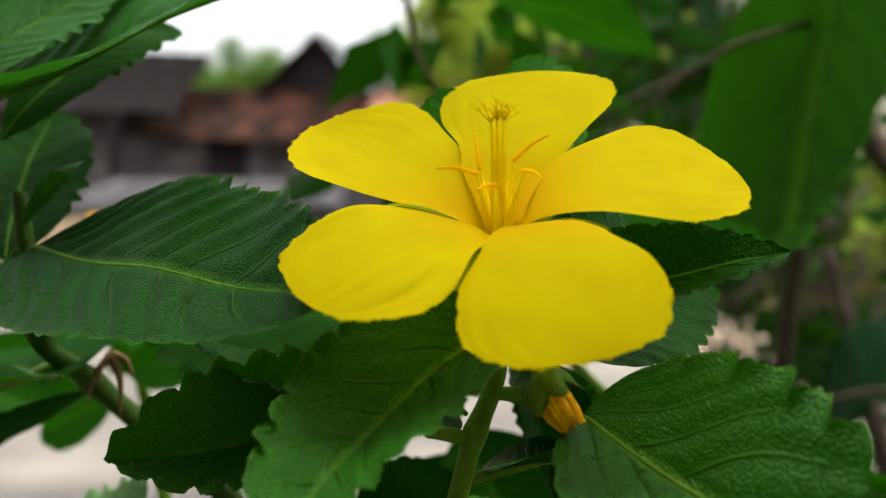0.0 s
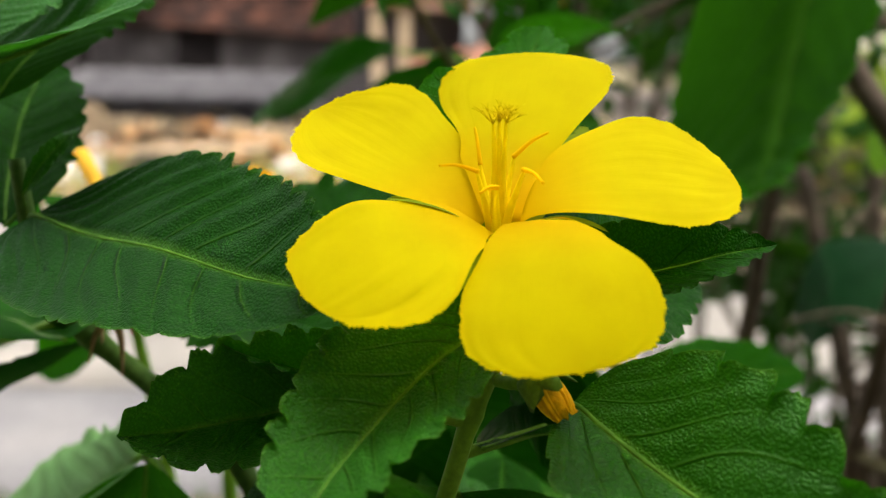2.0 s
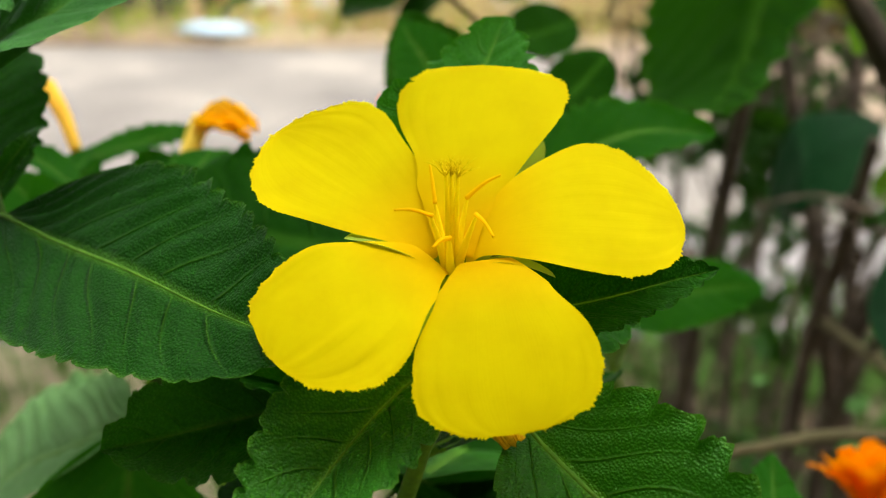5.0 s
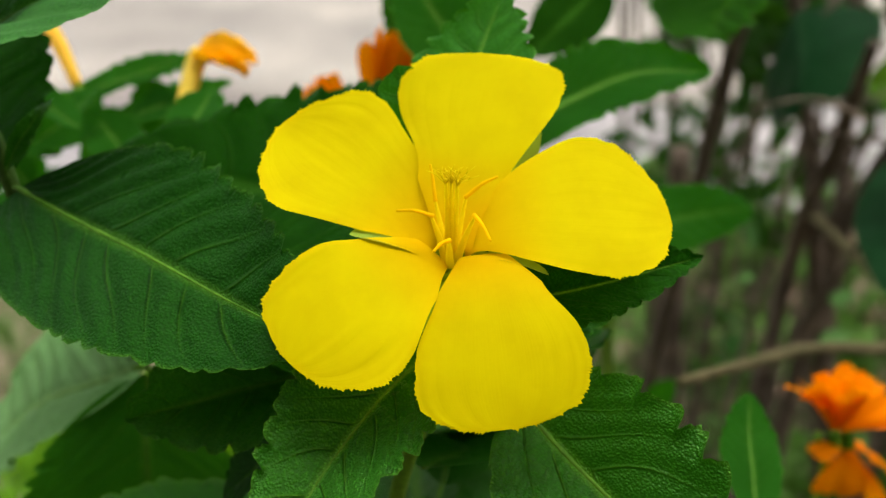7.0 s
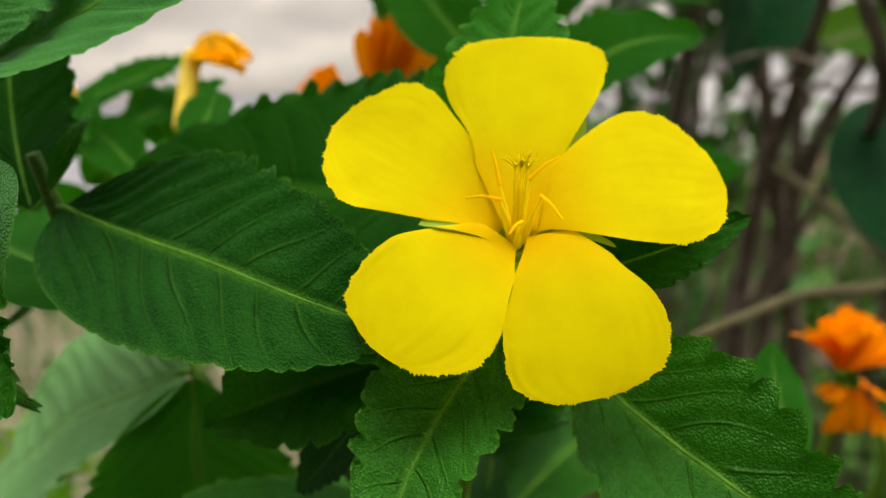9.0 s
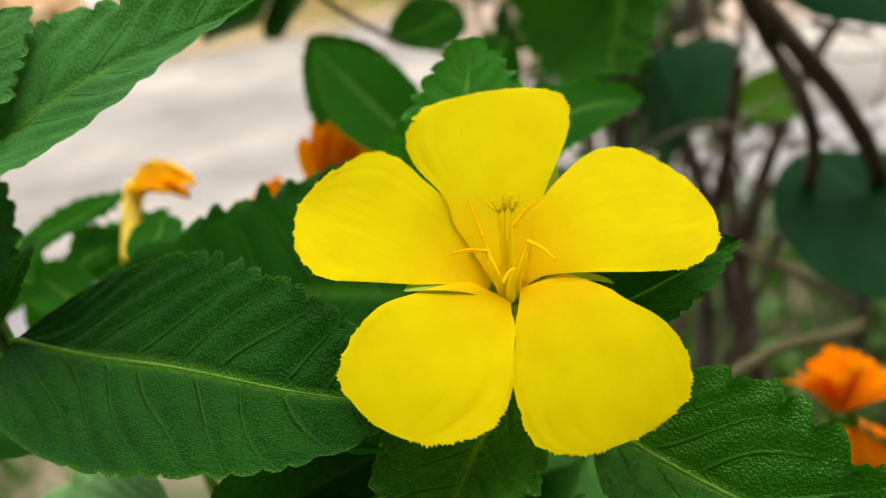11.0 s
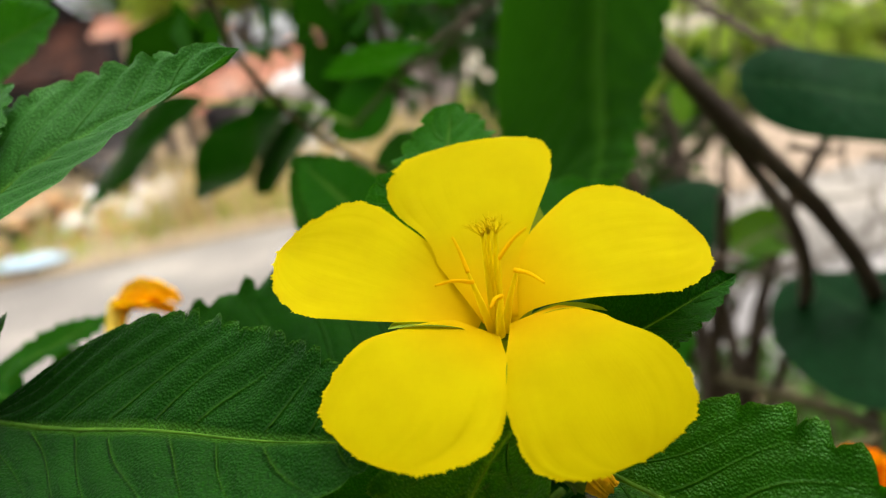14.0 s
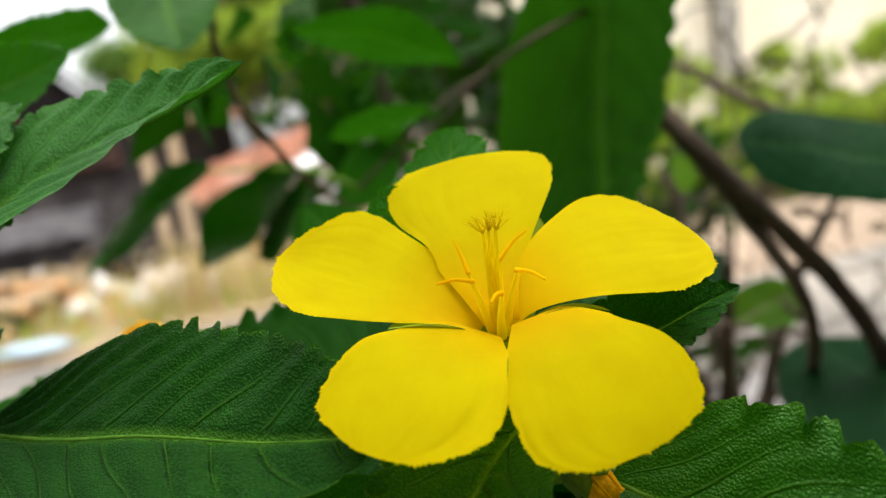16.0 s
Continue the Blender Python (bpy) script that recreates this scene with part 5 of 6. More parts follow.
# the spent bud below the flower
bud = part("bud", tube("bud", [(0.0072, 0.1130, 1.0722), (0.0090, 0.1098, 1.0730), (0.0108, 0.1072, 1.0746)], 0.0009, 0.0010, 14, 8), STEM_GREEN, plant, "spent flower bud in a green calyx")
B0, B1 = (0.0109, 0.1085, 1.0756), (0.0151, 0.1058, 1.0701)


def calyx_outline(s, w):
    lobe = 0.13 * math.cos(5 * w + 0.6) + 0.05 * math.sin(3 * w)
    r = 0.0031 * math.sin(min(1.0, 0.12 + s * 1.9) * math.pi / 2) ** 0.7 * (1 + 0.08 * math.cos(5 * w + 0.6)) + 0.0004 * max(0.0, s - 0.75) * 4 * math.cos(5 * w + 0.6)
    return r, -s * 0.50 + lobe * s


def bud_outline(s, w):
    """A blunt plug of petals, creased lengthwise where they roll over one another."""
    crease = -0.16 * (1 - abs(math.sin(2.5 * w + 1.3 * s + 0.5))) ** 3 - 0.10 * (1 - abs(math.sin(4 * w - 2.2 * s))) ** 4 * s + 0.03 * math.sin(11 * w + 17 * s) * s
    r = 0.0021 * min(1.0, 0.3 + 2.4 * s) * (1 - 0.50 * max(0.0, (s - 0.62) / 0.38) ** 2.0) * (1 + crease * min(1.0, 2 * s))
    return r * (0.45 if s > 0.97 else 1.0), (0.09 * math.sin(w + 0.8) + 0.05 * math.sin(3 * w + 1) - 0.05) * s * s


part("calyx", lathe("calyx", B0, B1, calyx_outline), STEM_PALE, bud, "green hairy calyx")
plug = part("withered_petal", lathe("withered_petal", B0, B1, bud_outline), BUD_PETAL, bud, "crumpled withered yellow petals")


def rolled_lip(k, turn, s0, s1, wide):
    """The rolled end of one withered petal, lying over the plug."""
    a, b = np.array(B0), np.array(B1)
    ax = (b - a) / np.linalg.norm(b - a)
    x = np.cross(ax, [0, -1.0, 0.2])
    x /= np.linalg.norm(x)
    y = np.cross(ax, x)
    gs, gu = np.meshgrid(np.linspace(0, 1, 20), np.linspace(-1, 1, 15), indexing="ij")
    an = turn + gu * wide * (1 - 0.3 * gs) + 0.5 * gs
    st = s0 + (s1 - s0) * gs
    rr_ = 0.00214 * (1 - 0.45 * np.clip((st - 0.62) / 0.38, 0, 1) ** 2) + 0.0002 * np.sin(gu * 9 + gs * 6 + k) - 0.0005 * np.abs(gu) ** 3 + 0.0004 * gs ** 4
    pts = a + np.multiply.outer(st, b - a) + np.multiply.outer(rr_ * np.cos(an), x) + np.multiply.outer(rr_ * np.sin(an), y)
    part("petal_lip", mesh_from("petal_lip", pts.reshape(-1, 3), grid_faces(20, 15), np.stack([gs, gu * 0.5 + 0.5], -1).reshape(-1, 2)), BUD_PETAL, plug)


for k, (turn, s0, s1, wide) in enumerate(((0.2, 0.45, 1.02, 0.5), (1.3, 0.5, 0.97, 0.45), (2.4, 0.45, 1.05, 0.5), (3.7, 0.5, 0.98, 0.5), (5.0, 0.45, 1.0, 0.5))):
    rolled_lip(k, turn, s0, s1, wide)

# ---- the taller shrub that hangs over ----
shrub = thing("overhanging_shrub", (0.16, 0.52, 0.0), "tall shrub with large soft toothed leaves hanging down", "shrub")
part("stem", tube("stem", [(0.16, 0.52, -0.02), (0.15, 0.47, 0.6), (0.145, 0.40, 0.98), (0.155, 0.392, 1.10), (0.150, 0.36, 1.2), (0.10, 0.34, 1.28)], 0.005, 0.0022, 30, 8, 0.15), BARK, shrub)
part("stem", tube("stem", [(0.155, 0.375, 1.16), (0.115, 0.365, 1.148), (0.101, 0.388, 1.139), (0.074, 0.393, 1.126), (0.040, 0.40, 1.10)], 0.0013, 0.0009, 20, 8, 0.1), BARK, shrub)
part("stem", tube("stem", [(0.10, 0.34, 1.26), (0.04, 0.33, 1.235), (-0.008, 0.316, 1.175), (-0.010, 0.312, 1.145), (-0.003, 0.308, 1.127), (0.012, 0.322, 1.107), (0.041, 0.344, 1.084), (0.075, 0.36, 1.07)], 0.0014, 0.0009, 40, 8, 0.1), STEM_OLIVE, shrub)
part("stem", tube("stem", [(0.10, 0.34, 1.26), (0.13, 0.345, 1.25), (0.146, 0.345, 1.20)], 0.0018, 0.0012, 14, 8), STEM_GREEN, shrub)
part("stem", tube("stem", [(0.15, 0.47, 0.6), (0.09, 0.35, 0.95), (0.021, 0.20, 1.069)], 0.005, 0.0010, 20, 8), STEM_GREEN, shrub)
part("stem", tube("stem", [(0.09, 0.35, 0.95), (0.07, 0.26, 1.01), (0.0528, 0.2105, 1.0369)], 0.003, 0.0010, 16, 8), STEM_GREEN, shrub)
part("stem", tube("stem", [(0.04, 0.40, 1.10), (0.02, 0.44, 1.112), (-0.0186, 0.5377, 1.1179)], 0.0012, 0.0009, 16, 8), STEM_GREEN, shrub)
part("stem", tube("stem", [(0.09, 0.35, 0.95), (0.04, 0.27, 1.04), (0.0201, 0.2400, 1.0761)], 0.003, 0.0009, 16, 8), STEM_GREEN, shrub)
part("stem", tube("stem", [(0.09, 0.35, 0.95), (0.04, 0.29, 1.03), (0.0154, 0.2620, 1.0659)], 0.003, 0.0009, 16, 8), STEM_GREEN, shrub)
part("stem", tube("stem", [(0.101, 0.388, 1.139), (0.085, 0.42, 1.122), (0.0686, 0.4500, 1.1135)], 0.0012, 0.0008, 16, 8), BARK, shrub)
leaf(shrub, (0.0213, 0.1999, 1.0694), (0.0809, 0.2294, 1.0805), 0.4973, 0.0835, 0.0709, 0.1603, 0.5663, 0.7314, 0.2238, 0.1276, LEAF_SOFT, 16, 0.08, 9, 1.0, 21, fine=0.6)
leaf(shrub, (0.0528, 0.2105, 1.0369), (0.1166, 0.2699, 1.0204), 1.0503, -0.0965, 0.0342, 0.1197, 0.8227, 0.5880, 0.0679, -0.0444, LEAF_SOFT, 18, 0.07, 9, 1.0, 22, fine=0.6, rib=False)
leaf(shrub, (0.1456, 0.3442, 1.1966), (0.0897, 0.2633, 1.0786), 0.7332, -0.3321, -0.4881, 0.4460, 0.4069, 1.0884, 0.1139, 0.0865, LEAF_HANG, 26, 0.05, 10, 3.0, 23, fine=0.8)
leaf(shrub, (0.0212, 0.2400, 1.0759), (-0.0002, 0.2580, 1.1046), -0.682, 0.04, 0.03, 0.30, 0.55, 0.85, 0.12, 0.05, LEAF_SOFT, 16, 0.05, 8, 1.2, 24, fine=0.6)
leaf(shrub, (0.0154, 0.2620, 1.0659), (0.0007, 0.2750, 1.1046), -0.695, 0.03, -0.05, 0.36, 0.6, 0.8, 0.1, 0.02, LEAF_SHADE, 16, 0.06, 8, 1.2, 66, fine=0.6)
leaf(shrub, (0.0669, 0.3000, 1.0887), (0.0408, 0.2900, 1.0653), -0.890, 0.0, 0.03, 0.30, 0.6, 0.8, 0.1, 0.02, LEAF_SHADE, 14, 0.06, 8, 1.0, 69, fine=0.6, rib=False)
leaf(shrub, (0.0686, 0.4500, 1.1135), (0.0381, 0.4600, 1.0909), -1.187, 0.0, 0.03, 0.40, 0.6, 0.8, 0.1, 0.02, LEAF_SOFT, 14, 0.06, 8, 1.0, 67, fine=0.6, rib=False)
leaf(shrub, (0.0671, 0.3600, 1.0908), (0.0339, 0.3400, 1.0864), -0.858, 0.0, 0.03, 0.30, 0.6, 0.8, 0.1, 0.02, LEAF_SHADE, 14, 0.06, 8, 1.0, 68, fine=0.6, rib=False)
leaf(shrub, (0.0156, 0.3386, 1.1621), (0.0810, 0.3562, 1.1416), -0.5690, 0.0577, -0.0255, 0.1950, 0.8514, 0.7921, 0.0924, -0.0045, LEAF, 18, 0.06, 9, 1.0, 25, fine=0.6, rib=False)
leaf(shrub, (-0.0241, 0.3283, 1.1950), (-0.0230, 0.2998, 1.1556), 0.0778, -0.0122, -0.0238, 0.3598, 0.8077, 0.7900, 0.0902, -0.0104, LEAF, 16, 0.06, 9, 1.0, 26, fine=0.6, rib=False)
leaf(shrub, (-0.0868, 0.3182, 1.1640), (-0.0435, 0.3422, 1.1724), -0.5425, 0.0006, -0.0136, 0.2679, 0.8439, 0.7168, 0.0948, 0.0052, LEAF, 16, 0.06, 9, 1.0, 27, fine=0.6, rib=False)
leaf(shrub, (-0.0186, 0.5377, 1.1179), (-0.0765, 0.4184, 1.0844), 0.8163, 0.0700, -0.0848, 0.1738, 0.6617, 0.9078, 0.0812, -0.0258, LEAF_DIM, 20, 0.06, 9, 1.0, 28, fine=0.6, rib=False)
leaf(shrub, (-0.0012, 0.4563, 1.1115), (-0.0308, 0.5631, 1.0643), -0.3788, -0.1085, -0.0767, 0.2691, 0.4857, 0.8566, 0.1990, 0.1068, LEAF_DIM, 18, 0.08, 9, 1.0, 29, fine=0.6, rib=False)
leaf(shrub, (0.0366, 0.5065, 1.1116), (0.0049, 0.5455, 1.0597), -0.1755, -0.0103, -0.0051, 0.3434, 0.8351, 0.7832, 0.1154, 0.0180, LEAF_DIM, 16, 0.08, 9, 1.0, 30, fine=0.6, rib=False)
leaf(shrub, (0.0309, 0.4045, 1.1226), (0.0783, 0.3904, 1.1261), -0.5505, 0.0159, -0.0064, 0.2422, 0.8004, 0.8075, 0.1044, 0.0125, LEAF, 14, 0.06, 8, 1.0, 31, fine=0.6, rib=False)

for k, pts in enumerate((
        [(0.0714, 0.5200, 1.2156), (0.0789, 0.5200, 1.1712), (0.0852, 0.5200, 1.1355), (0.0884, 0.5200, 1.0994)],
        [(0.0852, 0.5200, 1.1355), (0.0590, 0.5100, 1.1267), (0.0391, 0.5000, 1.1282)],
        [(0.0789, 0.5200, 1.1712), (0.1105, 0.5400, 1.1559), (0.1486, 0.5500, 1.1546)],
        [(0.0674, 0.5200, 1.1946), (0.0963, 0.5300, 1.1828), (0.1329, 0.5500, 1.1874)],
        [(0.0770, 0.5200, 1.1778), (0.0534, 0.5000, 1.1545), (0.0485, 0.5000, 1.1372)])):
    part("twig", tube("twig", pts, 0.0042 if k == 0 else 0.0016, 0.0008 if k else 0.003, 20, 7, 0.3), BARK, shrub, "brown twig")
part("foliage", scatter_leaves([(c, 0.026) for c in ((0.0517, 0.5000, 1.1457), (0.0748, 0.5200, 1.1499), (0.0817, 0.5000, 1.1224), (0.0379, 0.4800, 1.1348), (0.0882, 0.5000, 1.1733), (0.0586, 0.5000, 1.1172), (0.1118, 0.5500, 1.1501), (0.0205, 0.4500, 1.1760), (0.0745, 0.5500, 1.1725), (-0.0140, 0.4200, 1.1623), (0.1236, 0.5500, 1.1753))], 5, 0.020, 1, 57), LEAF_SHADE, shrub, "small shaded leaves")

# ---- the woody shrub with round leaves ----
round_shrub = thing("round_leaved_shrub", (0.31, 0.62, 0.0), "woody shrub with bare brown stems and dark round leaves", "shrub")
for k, (pts, r0, r1) in enumerate((
        ([(0.30, 0.62, -0.02), (0.30, 0.60, 0.5), (0.298, 0.60, 0.8), (0.27, 0.52, 0.93), (0.24, 0.45, 1.02)], 0.010, 0.003),
        ([(0.335, 0.62, -0.02), (0.325, 0.60, 0.5), (0.330, 0.60, 0.80), (0.36, 0.58, 0.95), (0.42, 0.56, 1.05)], 0.010, 0.003),
        ([(0.33, 0.50, 0.5), (0.285, 0.40, 0.90), (0.236, 0.339, 1.003), (0.180, 0.372, 1.098), (0.14, 0.41, 1.18)], 0.0030, 0.0056),
        ([(0.30, 0.60, 0.7), (0.26, 0.45, 0.90), (0.213, 0.344, 1.006), (0.197, 0.360, 1.060), (0.18, 0.385, 1.105)], 0.0026, 0.0034),
        ([(0.20, 0.48, 1.15), (0.232, 0.458, 1.130), (0.241, 0.400, 1.102), (0.26, 0.36, 1.085)], 0.0028, 0.0018),
        ([(0.30, 0.60, 0.85), (0.217, 0.317, 0.941), (0.138, 0.259, 0.970), (0.079, 0.209, 0.996)], 0.0036, 0.0015),
        ([(0.30, 0.60, 0.9), (0.27, 0.50, 0.94), (0.2601, 0.5917, 0.9993)], 0.002, 0.0012),
        ([(0.31, 0.63, 0.85), (0.35, 0.60, 0.92), (0.3581, 0.5602, 0.9571)], 0.002, 0.0010),
        ([(0.31, 0.63, 0.80), (0.28, 0.48, 0.93), (0.2400, 0.3874, 0.9875)], 0.0025, 0.0012),
        ([(0.3799, 0.6000, 0.5804), (0.3443, 0.6000, 0.7095), (0.3206, 0.6000, 0.7957), (0.3026, 0.6000, 0.8678), (0.2814, 0.6000, 0.9371), (0.2475, 0.6000, 1.0479)], 0.0085, 0.0050),
        ([(0.3691, 0.6000, 0.5804), (0.3467, 0.6000, 0.7095), (0.3317, 0.6000, 0.7956), (0.3290, 0.6100, 0.8629), (0.3218, 0.6200, 0.9382), (0.3102, 0.6360, 1.0587)], 0.0075, 0.0045),
        ([(0.2159, 0.5500, 0.6117), (0.2058, 0.5500, 0.7062), (0.1990, 0.5500, 0.7693), (0.1929, 0.5500, 0.8269), (0.1830, 0.5500, 0.9192)], 0.0080, 0.0070))):
    part("branch", tube("branch", pts, r0, r1, 36, 9, 0.35), STEM_OLIVE if k == 5 else BARK, round_shrub, "bare brown branch")
leaf(round_shrub, (0.2601, 0.5917, 0.9993), (0.2255, 0.4797, 0.9760), 0.7600, 0.0746, 0.0470, 0.3315, 0.3802, 0.4742, -0.2368, -0.3564, LEAF_ROUND, 6, 0.0, 6, 0.5, 41, wave=0.0, rib=False)
leaf(round_shrub, (0.3581, 0.5602, 0.9571), (0.3063, 0.5684, 0.9559), -0.8105, 0.0028, -0.0191, 0.3964, 0.3735, 0.5021, 0.1739, 0.0909, LEAF_OLIVE, 6, 0.0, 6, 0.5, 42, wave=0.0, rib=False)
leaf(round_shrub, (0.2400, 0.3874, 0.9875), (0.2262, 0.2750, 0.9638), 0.0557, -0.0003, 0.0516, 0.4318, 0.6532, 0.3963, 0.0745, -0.0306, LEAF_ROUND, 6, 0.0, 6, 0.5, 43, wave=0.0, rib=False)
leaf(round_shrub, (0.1849, 0.3365, 1.0939), (0.2753, 0.3029, 1.0645), 0.8736, -0.0811, 0.0548, 0.2253, 0.4620, 0.5829, 0.0142, -0.1116, LEAF_SKY_TINT, 6, 0.0, 6, 0.5, 44, wave=0.0, rib=False)

leaf(round_shrub, (0.2467, 0.5000, 1.0799), (0.2427, 0.4900, 1.0564), -0.317, 0.0, 0.03, 0.30, 0.6, 0.7, 0.1, 0.0, LEAF_LIME, 6, 0.0, 6, 0.5, 45, wave=0.0, rib=False)

leaf(round_shrub, (0.1961, 0.4500, 0.8813), (0.2043, 0.4500, 0.8835), 0.985, 0.0, 0.03, 0.30, 0.6, 0.7, 0.1, 0.0, LEAF_PALE, 6, 0.0, 6, 0.5, 80, wave=0.0, rib=False)
leaf(round_shrub, (0.2807, 0.5000, 0.8329), (0.2961, 0.5000, 0.8379), 0.992, 0.0, 0.03, 0.30, 0.6, 0.7, 0.1, 0.0, LEAF_PALE, 6, 0.0, 6, 0.5, 81, wave=0.0, rib=False)
leaf(round_shrub, (0.2812, 0.5000, 0.7986), (0.2992, 0.5000, 0.8076), 1.019, 0.0, 0.03, 0.30, 0.6, 0.7, 0.1, 0.0, LEAF_PALE, 6, 0.0, 6, 0.5, 82, wave=0.0, rib=False)
leaf(round_shrub, (0.1037, 0.3000, 0.9094), (0.1108, 0.3000, 0.9269), 1.319, 0.0, 0.03, 0.30, 0.6, 0.7, 0.1, 0.0, LEAF_SOFT, 6, 0.0, 6, 0.5, 83, wave=0.0, rib=False)

rt = random.Random(9)
for k in range(44):
    q = rt.uniform(0.45, 0.95)
    a0 = np.array([q * rt.uniform(0.48, 0.85), q, rt.uniform(0.92, 1.16)])
    d = np.array([rt.uniform(-0.10, 0.12), rt.uniform(-0.05, 0.05), rt.uniform(-0.10, 0.10)])
    part("twig", tube("twig", [a0, a0 + d * 0.5 + [rt.uniform(-0.01, 0.01), 0, rt.uniform(-0.012, 0.012)], a0 + d], rt.uniform(0.0008, 0.0022), 0.0006, 12, 6, 0.3), BARK, round_shrub)
for k in range(26):
    a0 = np.array([rt.uniform(0.20, 0.42), rt.uniform(0.38, 0.75), rt.uniform(0.86, 1.08)])
    d = np.array([rt.uniform(-0.10, 0.14), rt.uniform(-0.08, 0.08), rt.uniform(-0.12, 0.10)])
    part("twig", tube("twig", [a0, a0 + d * 0.5 + [rt.uniform(-0.01, 0.01), 0, rt.uniform(-0.012, 0.012)], a0 + d], rt.uniform(0.0010, 0.0020), 0.0006, 12, 6, 0.3), BARK, round_shrub)

# ---- orange flowers ----
def torn_petal(head, base, tip, roll, sag, wide, seed, mat=None):
    """A blunt orange petal whose end is torn into uneven points."""
    s, u = np.meshgrid(np.linspace(0, 1, 22), np.linspace(-1, 1, 33), indexing="ij")
    r = np.random.default_rng(seed)
    n = int(r.integers(4, 7))
    x = (u + 1) / 2 * n + r.uniform(0, 1)
    depth = r.uniform(0.3, 1.0, n + 2)[np.clip(np.floor(x).astype(int), 0, n + 1)]
    saw = np.abs(x - np.floor(x) - 0.5) * 2 * depth
    lift = 0.05 * np.sin(u * 6 + seed) * s + 0.012 * np.sin(u * 17 + seed) * s
    pts = blade_points(base, tip, roll, sag, 0.0, wide, 0.75, 0.2, 0.0, r.uniform(-0.2, 0.3), s * (0.96 - 0.14 * saw), u, None, lift)
    part("petal", mesh_from("petal", pts.reshape(-1, 3), grid_faces(22, 33), np.stack([s, u * 0.5 + 0.5], -1).reshape(-1, 2)), mat or PETAL_ORANGE, head)


def flower_head(parent, c, face, r):
    c, face = np.array(c, float), np.array(face, float) / np.linalg.norm(face)
    return part("flower_head", tube("flower_head", [c - face * r * 0.5, c - face * r * 0.2, c], r * 0.1, r * 0.22, 8, 8), LEAF_LIME, parent, "orange flower head")


def orange_flower(parent, c, face, r, seed, petals=8, close=0.4, wide=0.37, mat=None):
    head = flower_head(parent, c, face, r)
    rr = random.Random(seed)
    fz = np.array(face, float) / np.linalg.norm(face)
    a = np.cross(fz, [0.2, 0.3, 0.9])
    a /= np.linalg.norm(a)
    b = np.cross(fz, a)
    for k in range(petals):
        an = 2 * math.pi * k / petals + rr.uniform(-0.2, 0.2)
        d = math.cos(an) * a + math.sin(an) * b + fz * rr.uniform(close - 0.3, close + 0.3)
        torn_petal(head, c, np.array(c) + d * r * rr.uniform(0.8, 1.15), rr.uniform(-0.5, 0.5), rr.uniform(0.0, 0.2), rr.uniform(wide - 0.05, wide + 0.05), seed * 10 + k, mat)


def wilted(parent, pts, r0, r1, seed, mat=None):
    w = part("wilted_flower", tube("wilted_flower", pts, r0, r1, 24, 12, 0.15), mat or WILT_TUBE, parent, "limp wilted orange flower")
    return w


orange_a = thing("orange_flower_plant", (-0.04, 0.25, 0.0), "leafy plant with a deep orange flower and limp wilted blooms", "flower plant", "orange flower plants")
part("stem", tube("stem", [(-0.04, 0.25, -0.02), (-0.045, 0.24, 0.6), (-0.055, 0.240, 1.0), (-0.0589, 0.2368, 1.0629)], 0.004, 0.0011, 24, 8), STEM_GREEN, orange_a)
part("stem", tube("stem", [(-0.045, 0.24, 0.8), (-0.07, 0.235, 1.0), (-0.0863, 0.2447, 1.0714)], 0.0025, 0.0011, 20, 8), STEM_GREEN, orange_a)
part("stem", tube("stem", [(-0.045, 0.24, 0.8), (-0.02, 0.25, 1.0), (-0.008, 0.249, 1.066)], 0.0025, 0.0011, 20, 8), STEM_GREEN, orange_a)
wilted(orange_a, [(-0.0589, 0.2368, 1.0629), (-0.0570, 0.2444, 1.0698), (-0.0552, 0.2503, 1.0760), (-0.0538, 0.2523, 1.0775)], 0.0022, 0.0030, 1)
for k, (tip, rl, wd) in enumerate((((-0.0388, 0.2511, 1.0756), 0.4, 0.30), ((-0.0409, 0.2456, 1.0741), -0.5, 0.30), ((-0.0441, 0.2439, 1.0767), 0.0, 0.36))):
    gs, gu = np.meshgrid(np.linspace(0, 1, 24), np.linspace(-1, 1, 21), indexing="ij")
    pts = blade_points((-0.0549, 0.2514, 1.0768), tip, rl, 0.12 - 0.06 * k, 0.0, wd, 0.28, 0.4, 0.3, 0.5, gs, gu, 0.08 * np.sin(gu * 11 + gs * 23), 0.07 * np.sin(gu * 7 + gs * 5 + k) * gs)
    part("wilted_petal", mesh_from("wilted_petal", pts.reshape(-1, 3), grid_faces(24, 21), np.stack([gs, gu * 0.5 + 0.5], -1).reshape(-1, 2)), PETAL_WILT, orange_a, "limp wilted orange petal")
wilted(orange_a, [(-0.0863, 0.2447, 1.0714), (-0.0912, 0.2518, 1.0793), (-0.0975, 0.2594, 1.0859)], 0.0015, 0.0023, 2, PETAL_WILT)
wilted(orange_a, [(0.0224, 0.2460, 1.0127), (0.0184, 0.2440, 1.0217), (0.0126, 0.2420, 1.0280)], 0.0013, 0.0021, 3, PETAL_ORANGE)
part("stem", tube("stem", [(-0.045, 0.24, 0.8), (0.0, 0.245, 0.95), (0.0224, 0.2460, 1.0127)], 0.0025, 0.0011, 16, 8), STEM_GREEN, orange_a)
wilted(orange_a, [(-0.1383, 0.4000, 0.9328), (-0.1330, 0.4000, 0.9391), (-0.1261, 0.4000, 0.9442)], 0.0015, 0.0026, 4, PETAL_ORANGE)
